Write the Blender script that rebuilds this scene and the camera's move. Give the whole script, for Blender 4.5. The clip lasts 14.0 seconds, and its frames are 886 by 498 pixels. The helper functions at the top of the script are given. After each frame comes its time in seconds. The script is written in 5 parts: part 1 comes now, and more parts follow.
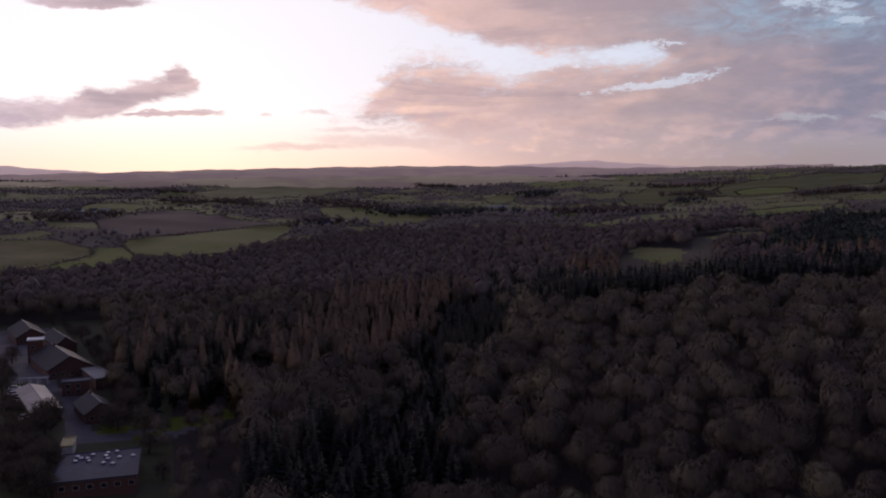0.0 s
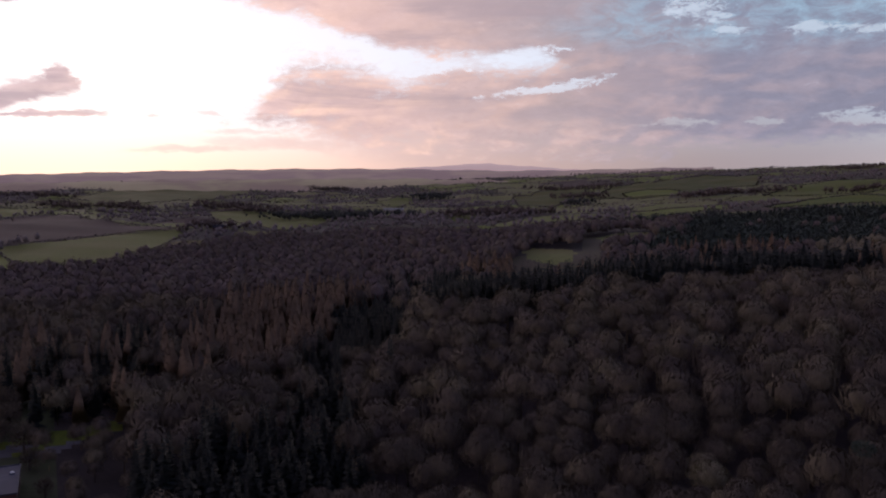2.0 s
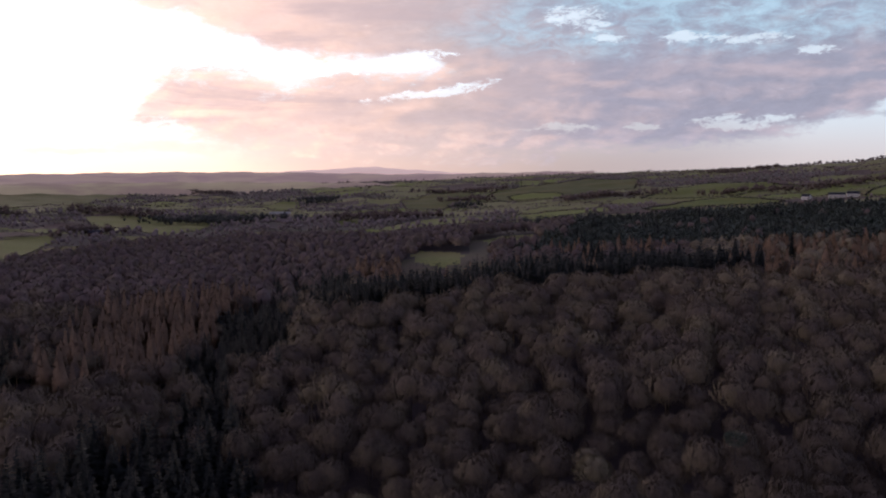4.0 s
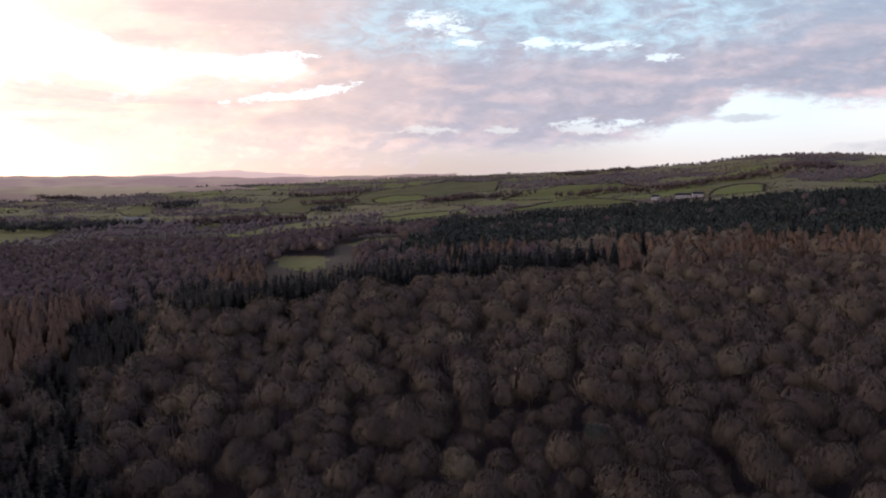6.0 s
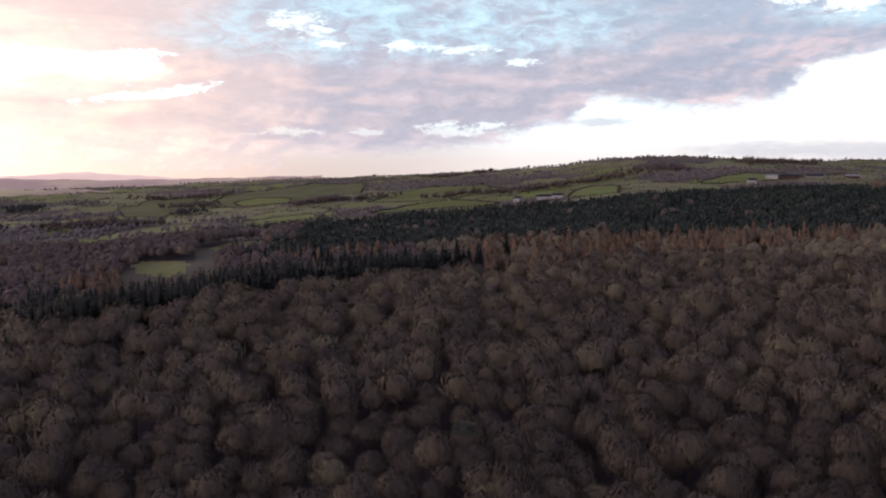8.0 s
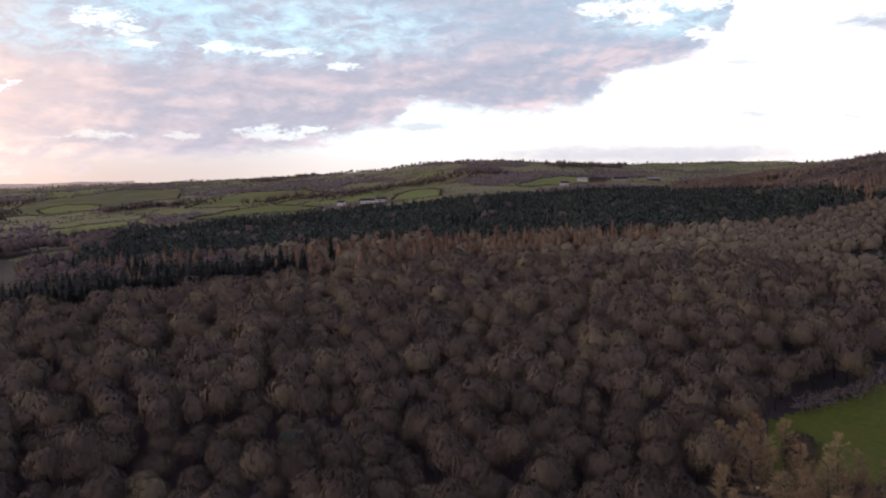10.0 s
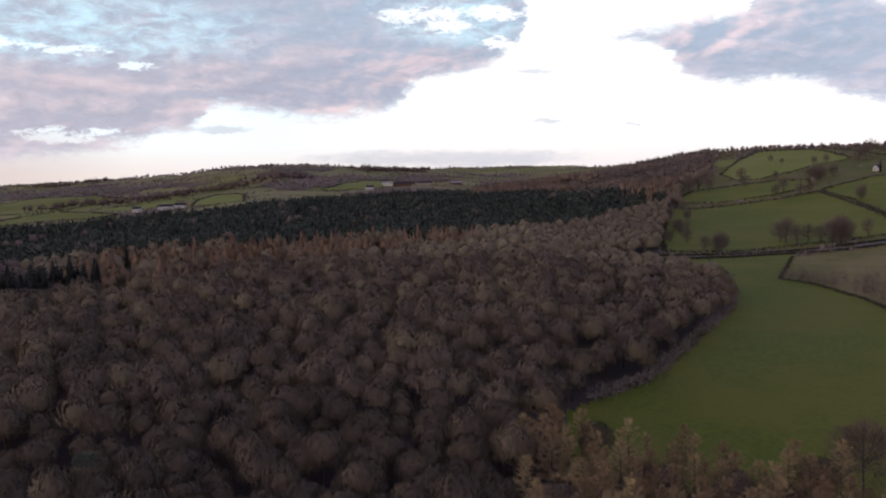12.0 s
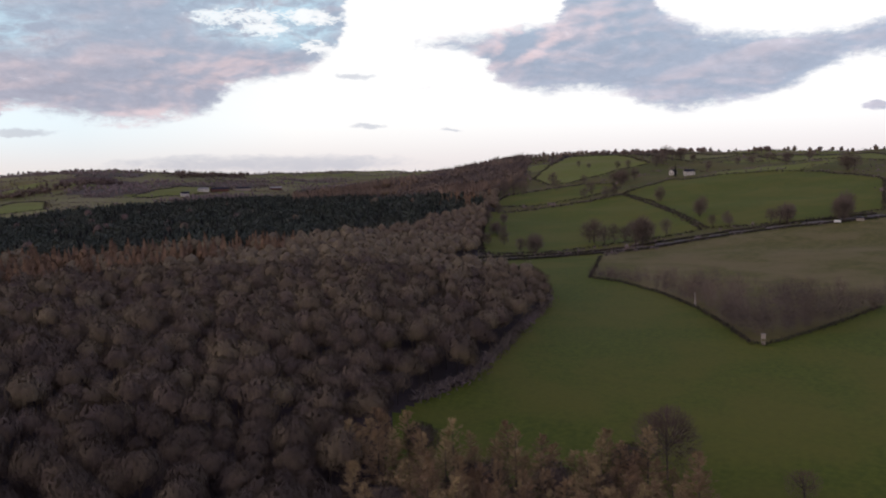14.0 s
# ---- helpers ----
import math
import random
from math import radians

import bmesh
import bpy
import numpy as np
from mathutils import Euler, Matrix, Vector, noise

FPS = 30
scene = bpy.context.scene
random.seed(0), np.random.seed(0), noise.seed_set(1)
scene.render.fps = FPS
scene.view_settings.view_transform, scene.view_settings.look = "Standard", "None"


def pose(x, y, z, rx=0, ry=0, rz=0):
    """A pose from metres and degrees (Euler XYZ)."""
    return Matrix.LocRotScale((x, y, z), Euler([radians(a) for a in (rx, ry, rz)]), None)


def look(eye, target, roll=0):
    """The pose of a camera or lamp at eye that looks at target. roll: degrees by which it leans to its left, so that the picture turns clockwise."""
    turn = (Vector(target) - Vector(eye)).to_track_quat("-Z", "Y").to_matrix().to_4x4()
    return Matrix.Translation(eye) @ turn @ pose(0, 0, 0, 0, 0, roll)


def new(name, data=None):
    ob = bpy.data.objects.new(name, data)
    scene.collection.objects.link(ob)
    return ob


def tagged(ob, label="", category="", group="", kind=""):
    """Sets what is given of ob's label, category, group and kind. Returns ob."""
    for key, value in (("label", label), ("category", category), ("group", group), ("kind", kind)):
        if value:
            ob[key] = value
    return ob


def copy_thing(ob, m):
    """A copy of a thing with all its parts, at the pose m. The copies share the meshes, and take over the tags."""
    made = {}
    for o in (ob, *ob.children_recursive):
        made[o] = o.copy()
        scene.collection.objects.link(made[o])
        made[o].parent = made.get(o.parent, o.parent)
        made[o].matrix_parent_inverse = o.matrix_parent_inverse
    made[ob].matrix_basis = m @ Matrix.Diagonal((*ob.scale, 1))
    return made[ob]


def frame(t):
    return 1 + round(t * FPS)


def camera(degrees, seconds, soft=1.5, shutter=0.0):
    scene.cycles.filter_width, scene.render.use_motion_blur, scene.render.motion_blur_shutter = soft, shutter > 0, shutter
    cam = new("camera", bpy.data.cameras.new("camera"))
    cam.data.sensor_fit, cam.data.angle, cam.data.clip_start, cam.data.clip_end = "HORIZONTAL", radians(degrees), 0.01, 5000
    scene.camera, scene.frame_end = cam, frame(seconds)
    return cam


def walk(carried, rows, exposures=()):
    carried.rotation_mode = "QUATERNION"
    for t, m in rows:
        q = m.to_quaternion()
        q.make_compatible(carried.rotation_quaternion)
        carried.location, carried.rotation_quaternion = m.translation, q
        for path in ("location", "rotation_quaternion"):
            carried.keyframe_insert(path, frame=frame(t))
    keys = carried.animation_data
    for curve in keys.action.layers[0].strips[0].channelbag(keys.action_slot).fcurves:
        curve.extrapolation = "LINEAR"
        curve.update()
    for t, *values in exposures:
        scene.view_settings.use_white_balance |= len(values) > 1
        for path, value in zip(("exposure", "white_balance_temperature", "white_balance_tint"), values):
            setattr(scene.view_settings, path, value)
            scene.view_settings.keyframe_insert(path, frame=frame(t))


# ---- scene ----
# A drone hangs at one height over a wooded valley at dusk and turns slowly to its right.
EYE = 70.0
cam = camera(53.8, 14.0, soft=2.0)
TURN = [(0.0, 0.05, -4.90, -0.50), (0.5, -1.54, -4.86, -0.56), (1.0, -3.29, -4.83, -0.55), (1.5, -5.08, -4.81, -0.55),
        (2.0, -6.81, -4.78, -0.51), (2.5, -8.43, -4.74, -0.52), (3.0, -10.10, -4.70, -0.44), (5.5, -20.93, -4.55, -0.77),
        (6.0, -23.03, -4.53, -0.76), (6.5, -25.08, -4.51, -0.71), (7.0, -27.17, -4.52, -0.73), (9.5, -40.14, -4.46, -1.08),
        (10.0, -43.31, -4.45, -1.18), (10.5, -46.58, -4.45, -1.30), (11.0, -49.88, -4.45, -1.38), (11.5, -53.12, -4.47, -1.43),
        (12.0, -55.97, -4.45, -1.40), (12.5, -58.42, -4.44, -1.35), (13.0, -60.99, -4.43, -1.32), (13.5, -64.04, -4.42, -1.43),
        (14.0, -67.61, -4.43, -1.68)]


def heading(yaw, pitch, roll):
    y, p = radians(yaw), radians(pitch)
    ahead = Vector((-math.sin(y) * math.cos(p), math.cos(y) * math.cos(p), math.sin(p)))
    return look((0, 0, EYE), Vector((0, 0, EYE)) + ahead * 100, roll)


walk(cam, [(t, heading(y, p, r)) for t, y, p, r in TURN],
     [(0.0, -1.04, 5900.0, 20.0), (3.0, -0.67, 6000.0, 17.5), (5.5, -0.08, 6250.0, 12.0), (7.0, 0.05, 6350.0, 11.0), (9.5, 0.17, 6400.0, 11.0), (10.5, 0.17, 6400.0, 11.0), (12.0, 0.05, 6400.0, 11.0), (14.0, -0.16, 6400.0, 11.0)])

# ---- sky and light ----
SUN_AZ, SUN_EL = -16.0, 7.0
world = bpy.data.worlds.new("dusk_sky")
scene.world = world
world.use_nodes = True
wt = world.node_tree
wt.nodes.clear()


def feed(tree, socket, value):
    if isinstance(value, (int, float, tuple)):
        socket.default_value = value
    else:
        tree.links.new(value, socket)


def calc(tree, op, a, b=0.0, c=0.0, clamp=False):
    n = tree.nodes.new("ShaderNodeMath")
    n.operation, n.use_clamp = op, clamp
    for s, v in zip(n.inputs, (a, b, c)):
        feed(tree, s, v)
    return n.outputs[0]


def ease(tree, v, low, high):
    n = tree.nodes.new("ShaderNodeMapRange")
    n.interpolation_type = "SMOOTHSTEP"
    for s, x in zip(n.inputs[:3], (v, low, high)):
        feed(tree, s, x)
    return n.outputs[0]


def blend(tree, fac, a, b, how="MIX"):
    n = tree.nodes.new("ShaderNodeMix")
    n.data_type, n.blend_type = "RGBA", how
    for s, v in zip((n.inputs[0], n.inputs[6], n.inputs[7]), (fac, a, b)):
        feed(tree, s, v)
    return n.outputs[2]


def ramp(tree, fac, stops):
    n = tree.nodes.new("ShaderNodeValToRGB")
    feed(tree, n.inputs[0], fac)
    e = n.color_ramp.elements
    e[0].position, e[0].color = stops[0][0], (*stops[0][1], 1)
    e[1].position, e[1].color = stops[-1][0], (*stops[-1][1], 1)
    for p, col in stops[1:-1]:
        e.new(p).color = (*col, 1)
    return n.outputs[0]


def fbm(tree, vec, scale, detail=6.0, rough=0.55, warp=0.0):
    n = tree.nodes.new("ShaderNodeTexNoise")
    feed(tree, n.inputs["Vector"], vec)
    n.inputs["Scale"].default_value, n.inputs["Detail"].default_value = scale, detail
    n.inputs["Roughness"].default_value, n.inputs["Distortion"].default_value = rough, warp
    return n.outputs[0]


way = wt.nodes.new("ShaderNodeTexCoord").outputs["Generated"]
axes = wt.nodes.new("ShaderNodeSeparateXYZ")
feed(wt, axes.inputs[0], way)
az = calc(wt, "MULTIPLY", calc(wt, "ARCTAN2", axes.outputs[0], axes.outputs[1]), 57.2958)
el = calc(wt, "MULTIPLY", calc(wt, "ARCSINE", axes.outputs[2]), 57.2958)
sheet = wt.nodes.new("ShaderNodeCombineXYZ")
feed(wt, sheet.inputs[0], calc(wt, "MULTIPLY", az, 0.2))
feed(wt, sheet.inputs[1], calc(wt, "MULTIPLY", el, 0.48))
puffs = fbm(wt, sheet.outputs[0], 1.0, 8.0, 0.58, 0.3)
fine = fbm(wt, sheet.outputs[0], 3.0, 8.0, 0.66, 0.5)


def stray(scale, channel, amount):
    """An uneven shift that frays the outlines of the clouds."""
    n = wt.nodes.new("ShaderNodeTexNoise")
    feed(wt, n.inputs["Vector"], sheet.outputs[0])
    n.inputs["Scale"].default_value, n.inputs["Detail"].default_value, n.inputs["Roughness"].default_value = scale, 4.0, 0.6
    split = wt.nodes.new("ShaderNodeSeparateColor")
    feed(wt, split.inputs[0], n.outputs["Color"])
    return calc(wt, "MULTIPLY_ADD", split.outputs[channel], amount, -amount / 2)


azw = calc(wt, "ADD", az, calc(wt, "ADD", stray(1.1, 0, 2.4), stray(4.5, 0, 1.2)))
elw = calc(wt, "ADD", el, calc(wt, "ADD", stray(1.1, 1, 0.9), stray(4.5, 1, 0.55)))
# the cloud decks' lower and upper edges: heading, height (degrees)
DECK_LOW = [(-8.7, 12.33), (-6.6, 11.01), (-4.8, 10.55), (-2.2, 10.01), (0.6, 9.03), (3.1, 8.24), (5.9, 7.79), (9.8, 7.55), (13.0, 7.73), (14.7, 6.67), (16.8, 3.54), (20.1, 1.84),
        (25.4, 1.77), (29.7, 2.06), (34.3, 2.34), (37.4, 2.74), (38.3, 3.35), (40.3, 3.79), (41.7, 5.31), (43.8, 4.77), (47.3, 4.05), (50.2, 4.27), (53.0, 4.81), (54.4, 6.29),
        (57.6, 6.92), (59.8, 7.71), (61.2, 8.66), (61.9, 10.73), (62.3, 12.12)]
SHELF_HIGH = [(-8.6, 2.5), (-7.1, 3.71), (-4.9, 4.42), (-4.1, 5.79), (-3.4, 7.07), (-0.8, 7.41), (2.4, 6.84), (4.1, 6.54), (7.7, 7.21), (9.8, 7.34), (13.0, 7.59), (16.5, 8.4),
        (22.0, 11.51), (23.5, 5.0)]
SHELF_LOW = [(-8.6, 5.0), (-7.1, 3.64), (-4.9, 3.09), (-1.2, 2.52), (2.3, 1.76), (7.6, 1.17), (16.4, 1.04), (21.7, 1.22), (23.5, 7.0)]
EAST_HIGH = [(65.3, 7.0), (66.4, 8.84), (68.6, 9.12), (72.2, 9.33), (75.1, 9.9), (75.8, 11.16), (76.1, 12.16), (81.2, 11.82), (81.7, 10.45), (82.8, 9.52), (84.4, 8.57), (86.2, 8.63),
        (89.4, 8.23), (92.5, 8.27), (94.5, 8.79), (96.5, 9.02), (98, 7.5)]
EAST_LOW = [(65.3, 10.0), (66.4, 8.7), (68.6, 8.55), (70.8, 7.78), (71.4, 6.47), (72.2, 6.09), (74.3, 5.57), (77.9, 5.35), (79.7, 5.12), (81.1, 4.42), (82.8, 4.06), (85.5, 4.4),
        (87.8, 4.48), (89.4, 5.12), (91.3, 5.98), (92.5, 6.59), (94.5, 6.67), (96.6, 6.55), (98, 10.0)]
TUFT_HIGH = [(-28.3, 4.74), (-26.6, 4.67), (-23.6, 4.76), (-22.0, 5.33), (-20.4, 5.41), (-18.5, 6.03), (-17.2, 6.34), (-16.8, 6.96), (-16.4, 6.97), (-15.6, 6.03), (-15.4, 5.62), (-14.4, 4.5)]
TUFT_LOW = [(-28.4, 2.61), (-26.7, 2.86), (-24.9, 3.08), (-23.7, 3.43), (-20.5, 3.62), (-20.0, 3.76), (-18.5, 4.33), (-17.2, 4.9), (-15.8, 5.06), (-15.4, 5.55), (-14.4, 6.5)]
# smaller banks, veils and breaks: heading, height, half length, half depth, slope (degrees)
BANKS = [(-21.8, 10.31, 3.5, 0.38, 0.057), (94.1, 3.72, 0.8, 0.29, -0.062), (-17.2, 3.93, 3.2, 0.21, 0.063)]
THIN = [(62.3, 6.81, 1.0, 0.18, -0.02), (62.9, 3.66, 1.2, 0.14, -0.025), (68.4, 3.29, 0.7, 0.11, -0.029), (42.4, 3.46, 1.7, 0.21, -0.024), (61.9, 6.9, 0.8, 0.17, -0.025), (56.1, 1.41, 9.8, 0.6, -0.012),
        (41.9, 3.6, 2.2, 0.21, -0.041), (-8.1, 4.03, 1.2, 0.14, 0.0), (-11.2, 3.95, 0.5, 0.11, 0.0), (-9.3, 1.84, 4.4, 0.21, 0.025), (-3.1, 2.1, 5.4, 0.43, -0.043), (-6.0, 2.84, 2.2, 0.22, -0.005),
        (9.3, 2.76, 11.6, 2.12, -0.005)]
BREAKS = [(12.6, 7.91, 2.2, 0.31, -0.009), (5.2, 6.67, 1.9, 0.25, 0.095), (12.6, 5.39, 3.0, 0.25, 0.117), (15.1, 5.73, 2.4, 0.28, 0.15), (22.1, 3.29, 1.9, 0.31, 0.005), (26.9, 3.21, 0.8, 0.17, 0.013),
        (23.1, 9.97, 1.9, 0.71, -0.011), (25.0, 8.68, 1.0, 0.25, -0.01), (29.4, 8.55, 1.3, 0.32, -0.015), (33.3, 8.35, 2.1, 0.28, -0.01), (37.2, 7.43, 1.1, 0.31, -0.009), (26.9, 3.13, 0.7, 0.14, -0.014),
        (31.5, 3.5, 1.5, 0.25, 0.093), (34.6, 3.37, 2.0, 0.28, -0.01), (54.6, 10.5, 2.5, 0.56, -0.028), (56.3, 9.89, 1.4, 0.42, -0.021), (59.9, 10.5, 1.8, 0.42, -0.022), (31.8, 3.15, 1.6, 0.27, -0.031),
        (60.1, 8.71, 1.0, 0.42, -0.03), (6.1, 6.97, 2.8, 0.35, 0.036)]


def heap(rows):
    top = None
    for a, e, ra, re, k in rows:
        u = calc(wt, "SUBTRACT", azw, a)
        v = calc(wt, "SUBTRACT", calc(wt, "SUBTRACT", elw, e), calc(wt, "MULTIPLY", u, k))
        u, v = calc(wt, "DIVIDE", u, ra), calc(wt, "DIVIDE", v, re)
        m = calc(wt, "SUBTRACT", 1.0, calc(wt, "ADD", calc(wt, "MULTIPLY", u, u), calc(wt, "MULTIPLY", v, v)))
        top = m if top is None else calc(wt, "MAXIMUM", top, m)
    return calc(wt, "MAXIMUM", top, -2.0)


def edge(points):
    """The height of a cloud's edge along the heading."""
    stops = [((a + 30.0) / 130.0, ((e + 2.0) / 24.0,) * 3) for a, e in points]
    level = ramp(wt, calc(wt, "DIVIDE", calc(wt, "ADD", azw, 30.0), 130.0, clamp=True), stops)
    return calc(wt, "MULTIPLY_ADD", level, 24.0, -2.0)


def deck(low, high=None, sharp=1.0):
    d = calc(wt, "SUBTRACT", elw, edge(low))
    if high:
        d = calc(wt, "MINIMUM", d, calc(wt, "SUBTRACT", edge(high), elw))
    return calc(wt, "MAXIMUM", calc(wt, "MINIMUM", calc(wt, "MULTIPLY", d, sharp), 1.1), -2.0)


rough_edge = calc(wt, "MULTIPLY_ADD", puffs, 1.6, -0.8)
fine_edge = calc(wt, "MULTIPLY_ADD", fine, 2.0, -1.0)
wisp_edge = calc(wt, "MULTIPLY_ADD", fbm(wt, sheet.outputs[0], 8.0, 6.0, 0.7, 0.8), 2.0, -1.0)
ragged = calc(wt, "MULTIPLY_ADD", wisp_edge, 0.45, calc(wt, "MULTIPLY_ADD", fine_edge, 0.6, rough_edge))
body = calc(wt, "MAXIMUM", heap(BANKS), deck(DECK_LOW))
for low, high, sharp in ((SHELF_LOW, SHELF_HIGH, 0.42), (EAST_LOW, EAST_HIGH, 1.1), (TUFT_LOW, TUFT_HIGH, 1.6)):
    body = calc(wt, "MAXIMUM", body, deck(low, high, sharp))
depth = calc(wt, "ADD", body, ragged)
cover = ease(wt, depth, -0.35, 0.6)
gaps = ease(wt, calc(wt, "MULTIPLY_ADD", wisp_edge, 2.6, calc(wt, "MULTIPLY_ADD", fine_edge, 3.0, calc(wt, "MULTIPLY_ADD", rough_edge, 1.2, heap(BREAKS)))), -0.6, 1.0)
thinning = calc(wt, "MULTIPLY", ease(wt, heap([(30.0, 9.6, 17.0, 2.6, 0.0), (58.0, 10.8, 7.0, 2.4, 0.0)]), -0.2, 0.8), ease(wt, calc(wt, "MULTIPLY_ADD", fine, 0.5, calc(wt, "MULTIPLY", puffs, 0.5)), 0.4, 0.6))
cover = calc(wt, "MULTIPLY", cover, calc(wt, "MULTIPLY_ADD", gaps, -0.9, 1.0))
veil = calc(wt, "MULTIPLY", ease(wt, calc(wt, "MULTIPLY_ADD", ragged, 1.0, heap(THIN)), -0.5, 1.1), 0.5)

sky = wt.nodes.new("ShaderNodeTexSky")
sky.sky_type, sky.sun_disc = "NISHITA", False
sky.sun_elevation, sky.sun_rotation = radians(SUN_EL), radians(SUN_AZ)
clear = blend(wt, 1.0, sky.outputs[0], (0.12, 0.12, 0.12, 1), "MULTIPLY")
span = calc(wt, "DIVIDE", calc(wt, "ADD", az, 30.0), 130.0, clamp=True)
glow = ramp(wt, span, [(0.0, (1.95, 1.6, 1.25)), (0.12, (2.0, 1.6, 1.3)), (0.23, (1.9, 1.35, 1.08)), (0.31, (1.4, 0.97, 0.8)), (0.4, (0.84, 0.68, 0.62)), (0.55, (1.0, 0.92, 0.9)), (1.0, (1.05, 0.98, 1.0))])
high = ramp(wt, span, [(0.0, (2.2, 2.1, 1.95)), (0.22, (1.9, 1.85, 1.8)), (0.32, (1.6, 1.66, 1.68)), (0.42, (1.1, 1.26, 1.34)), (0.58, (1.0, 1.12, 1.18)), (0.68, (1.25, 1.24, 1.22)), (1.0, (1.3, 1.28, 1.27))])
haze = blend(wt, ease(wt, el, 0.3, 4.5), glow, high)
clear = blend(wt, 0.9, clear, haze)
tone = ramp(wt, span, [(0.0, (1.2, 0.95, 0.98)), (0.12, (1.65, 1.2, 1.02)), (0.24, (1.6, 1.1, 0.9)), (0.34, (0.98, 0.77, 0.70)), (0.42, (0.56, 0.53, 0.61)), (0.6, (0.46, 0.48, 0.58)), (0.75, (0.45, 0.51, 0.63)), (1.0, (0.48, 0.55, 0.68))])
lit = ramp(wt, span, [(0.0, (1.7, 1.4, 1.3)), (0.2, (2.25, 1.5, 1.02)), (0.32, (1.55, 1.05, 0.82)), (0.45, (0.82, 0.69, 0.71)), (0.6, (0.95, 0.76, 0.77)), (0.7, (1.15, 0.83, 0.79)), (0.85, (1.25, 0.96, 0.95)), (1.0, (1.2, 0.98, 0.98))])
cooler = blend(wt, calc(wt, "MULTIPLY", ease(wt, el, 6.0, 11.0), calc(wt, "MULTIPLY", ease(wt, az, 5.0, 25.0), 0.55)), tone, (0.47, 0.60, 0.74, 1))
toward = wt.nodes.new("ShaderNodeVectorMath")
feed(wt, toward.inputs[0], sheet.outputs[0])
toward.inputs[1].default_value = (-0.10, 0.16, 0.0)
sunward = fbm(wt, toward.outputs[0], 1.0, 3.5, 0.5, 0.3)
soft_puffs = fbm(wt, sheet.outputs[0], 1.0, 3.5, 0.5, 0.3)
relief = calc(wt, "ADD", 0.52, calc(wt, "MULTIPLY", calc(wt, "SUBTRACT", soft_puffs, sunward), 1.15))
relief = calc(wt, "MULTIPLY_ADD", fine, 0.12, calc(wt, "MULTIPLY", relief, 0.88))
shade = blend(wt, calc(wt, "MULTIPLY", ease(wt, relief, 0.43, 0.7), calc(wt, "MAXIMUM", calc(wt, "MULTIPLY_ADD", calc(wt, "MULTIPLY", ease(wt, el, 11.0, 5.0), ease(wt, az, 74.0, 60.0)), 0.5, 0.3), calc(wt, "MULTIPLY", ease(wt, az, 64.0, 70.0), calc(wt, "MULTIPLY", ease(wt, az, 88.0, 72.0), calc(wt, "MULTIPLY", ease(wt, el, 5.5, 8.5), 0.8))))), cooler, lit)
shade = blend(wt, calc(wt, "MULTIPLY", ease(wt, depth, 0.6, 1.4), 0.18), shade, (0.26, 0.30, 0.40, 1))
dusty = ramp(wt, span, [(0.0, (1.3, 1.0, 0.92)), (0.24, (1.4, 0.98, 0.8)), (0.34, (0.92, 0.69, 0.6)), (0.42, (0.66, 0.55, 0.53)), (0.6, (0.42, 0.45, 0.55)), (1.0, (0.46, 0.54, 0.68))])
mixed = blend(wt, veil, clear, dusty)
mixed = blend(wt, calc(wt, "MULTIPLY", ease(wt, heap([(17.0, 2.0, 18.0, 3.8, 0.0)]), -0.3, 0.7), 0.5), mixed, dusty)
shade = blend(wt, calc(wt, "MULTIPLY", thinning, 0.75), shade, (0.64, 0.92, 1.05, 1))
shade = blend(wt, 1.0, shade, ramp(wt, calc(wt, "MULTIPLY_ADD", wisp_edge, 0.35, calc(wt, "MULTIPLY_ADD", fine_edge, 0.5, 0.5)), [(0.2, (0.86, 0.86, 0.87)), (0.8, (1.16, 1.15, 1.14))]), "MULTIPLY")
bands = wt.nodes.new("ShaderNodeCombineXYZ")
feed(wt, bands.inputs[0], calc(wt, "MULTIPLY", az, 0.07))
feed(wt, bands.inputs[1], calc(wt, "MULTIPLY", el, 0.55))
banded = calc(wt, "MULTIPLY", ease(wt, fbm(wt, bands.outputs[0], 1.0, 5.0, 0.55, 0.4), 0.42, 0.62), calc(wt, "MULTIPLY", ease(wt, az, 30.0, 8.0), ease(wt, el, 1.5, 4.0)))
shade = blend(wt, calc(wt, "MULTIPLY", banded, 0.6), shade, (0.78, 0.62, 0.62, 1))
mixed = blend(wt, cover, mixed, shade)
# the sky darkens to a dull blue-grey away from the sunset and overhead
facing = calc(wt, "ADD", calc(wt, "MULTIPLY", axes.outputs[1], 0.96), calc(wt, "MULTIPLY", axes.outputs[0], -0.27))
away = calc(wt, "SUBTRACT", 1.0, ease(wt, facing, -0.95, -0.3), clamp=True)
over = ease(wt, el, 13.0, 45.0)
mixed = blend(wt, calc(wt, "MULTIPLY", over, 0.8), mixed, (0.175, 0.19, 0.42, 1))
mixed = blend(wt, calc(wt, "MULTIPLY", away, 0.85), mixed, (0.065, 0.075, 0.16, 1))
background = wt.nodes.new("ShaderNodeBackground")
feed(wt, background.inputs[0], mixed)
background.inputs[1].default_value = 1.0
wt.links.new(background.outputs[0], wt.nodes.new("ShaderNodeOutputWorld").inputs[0])

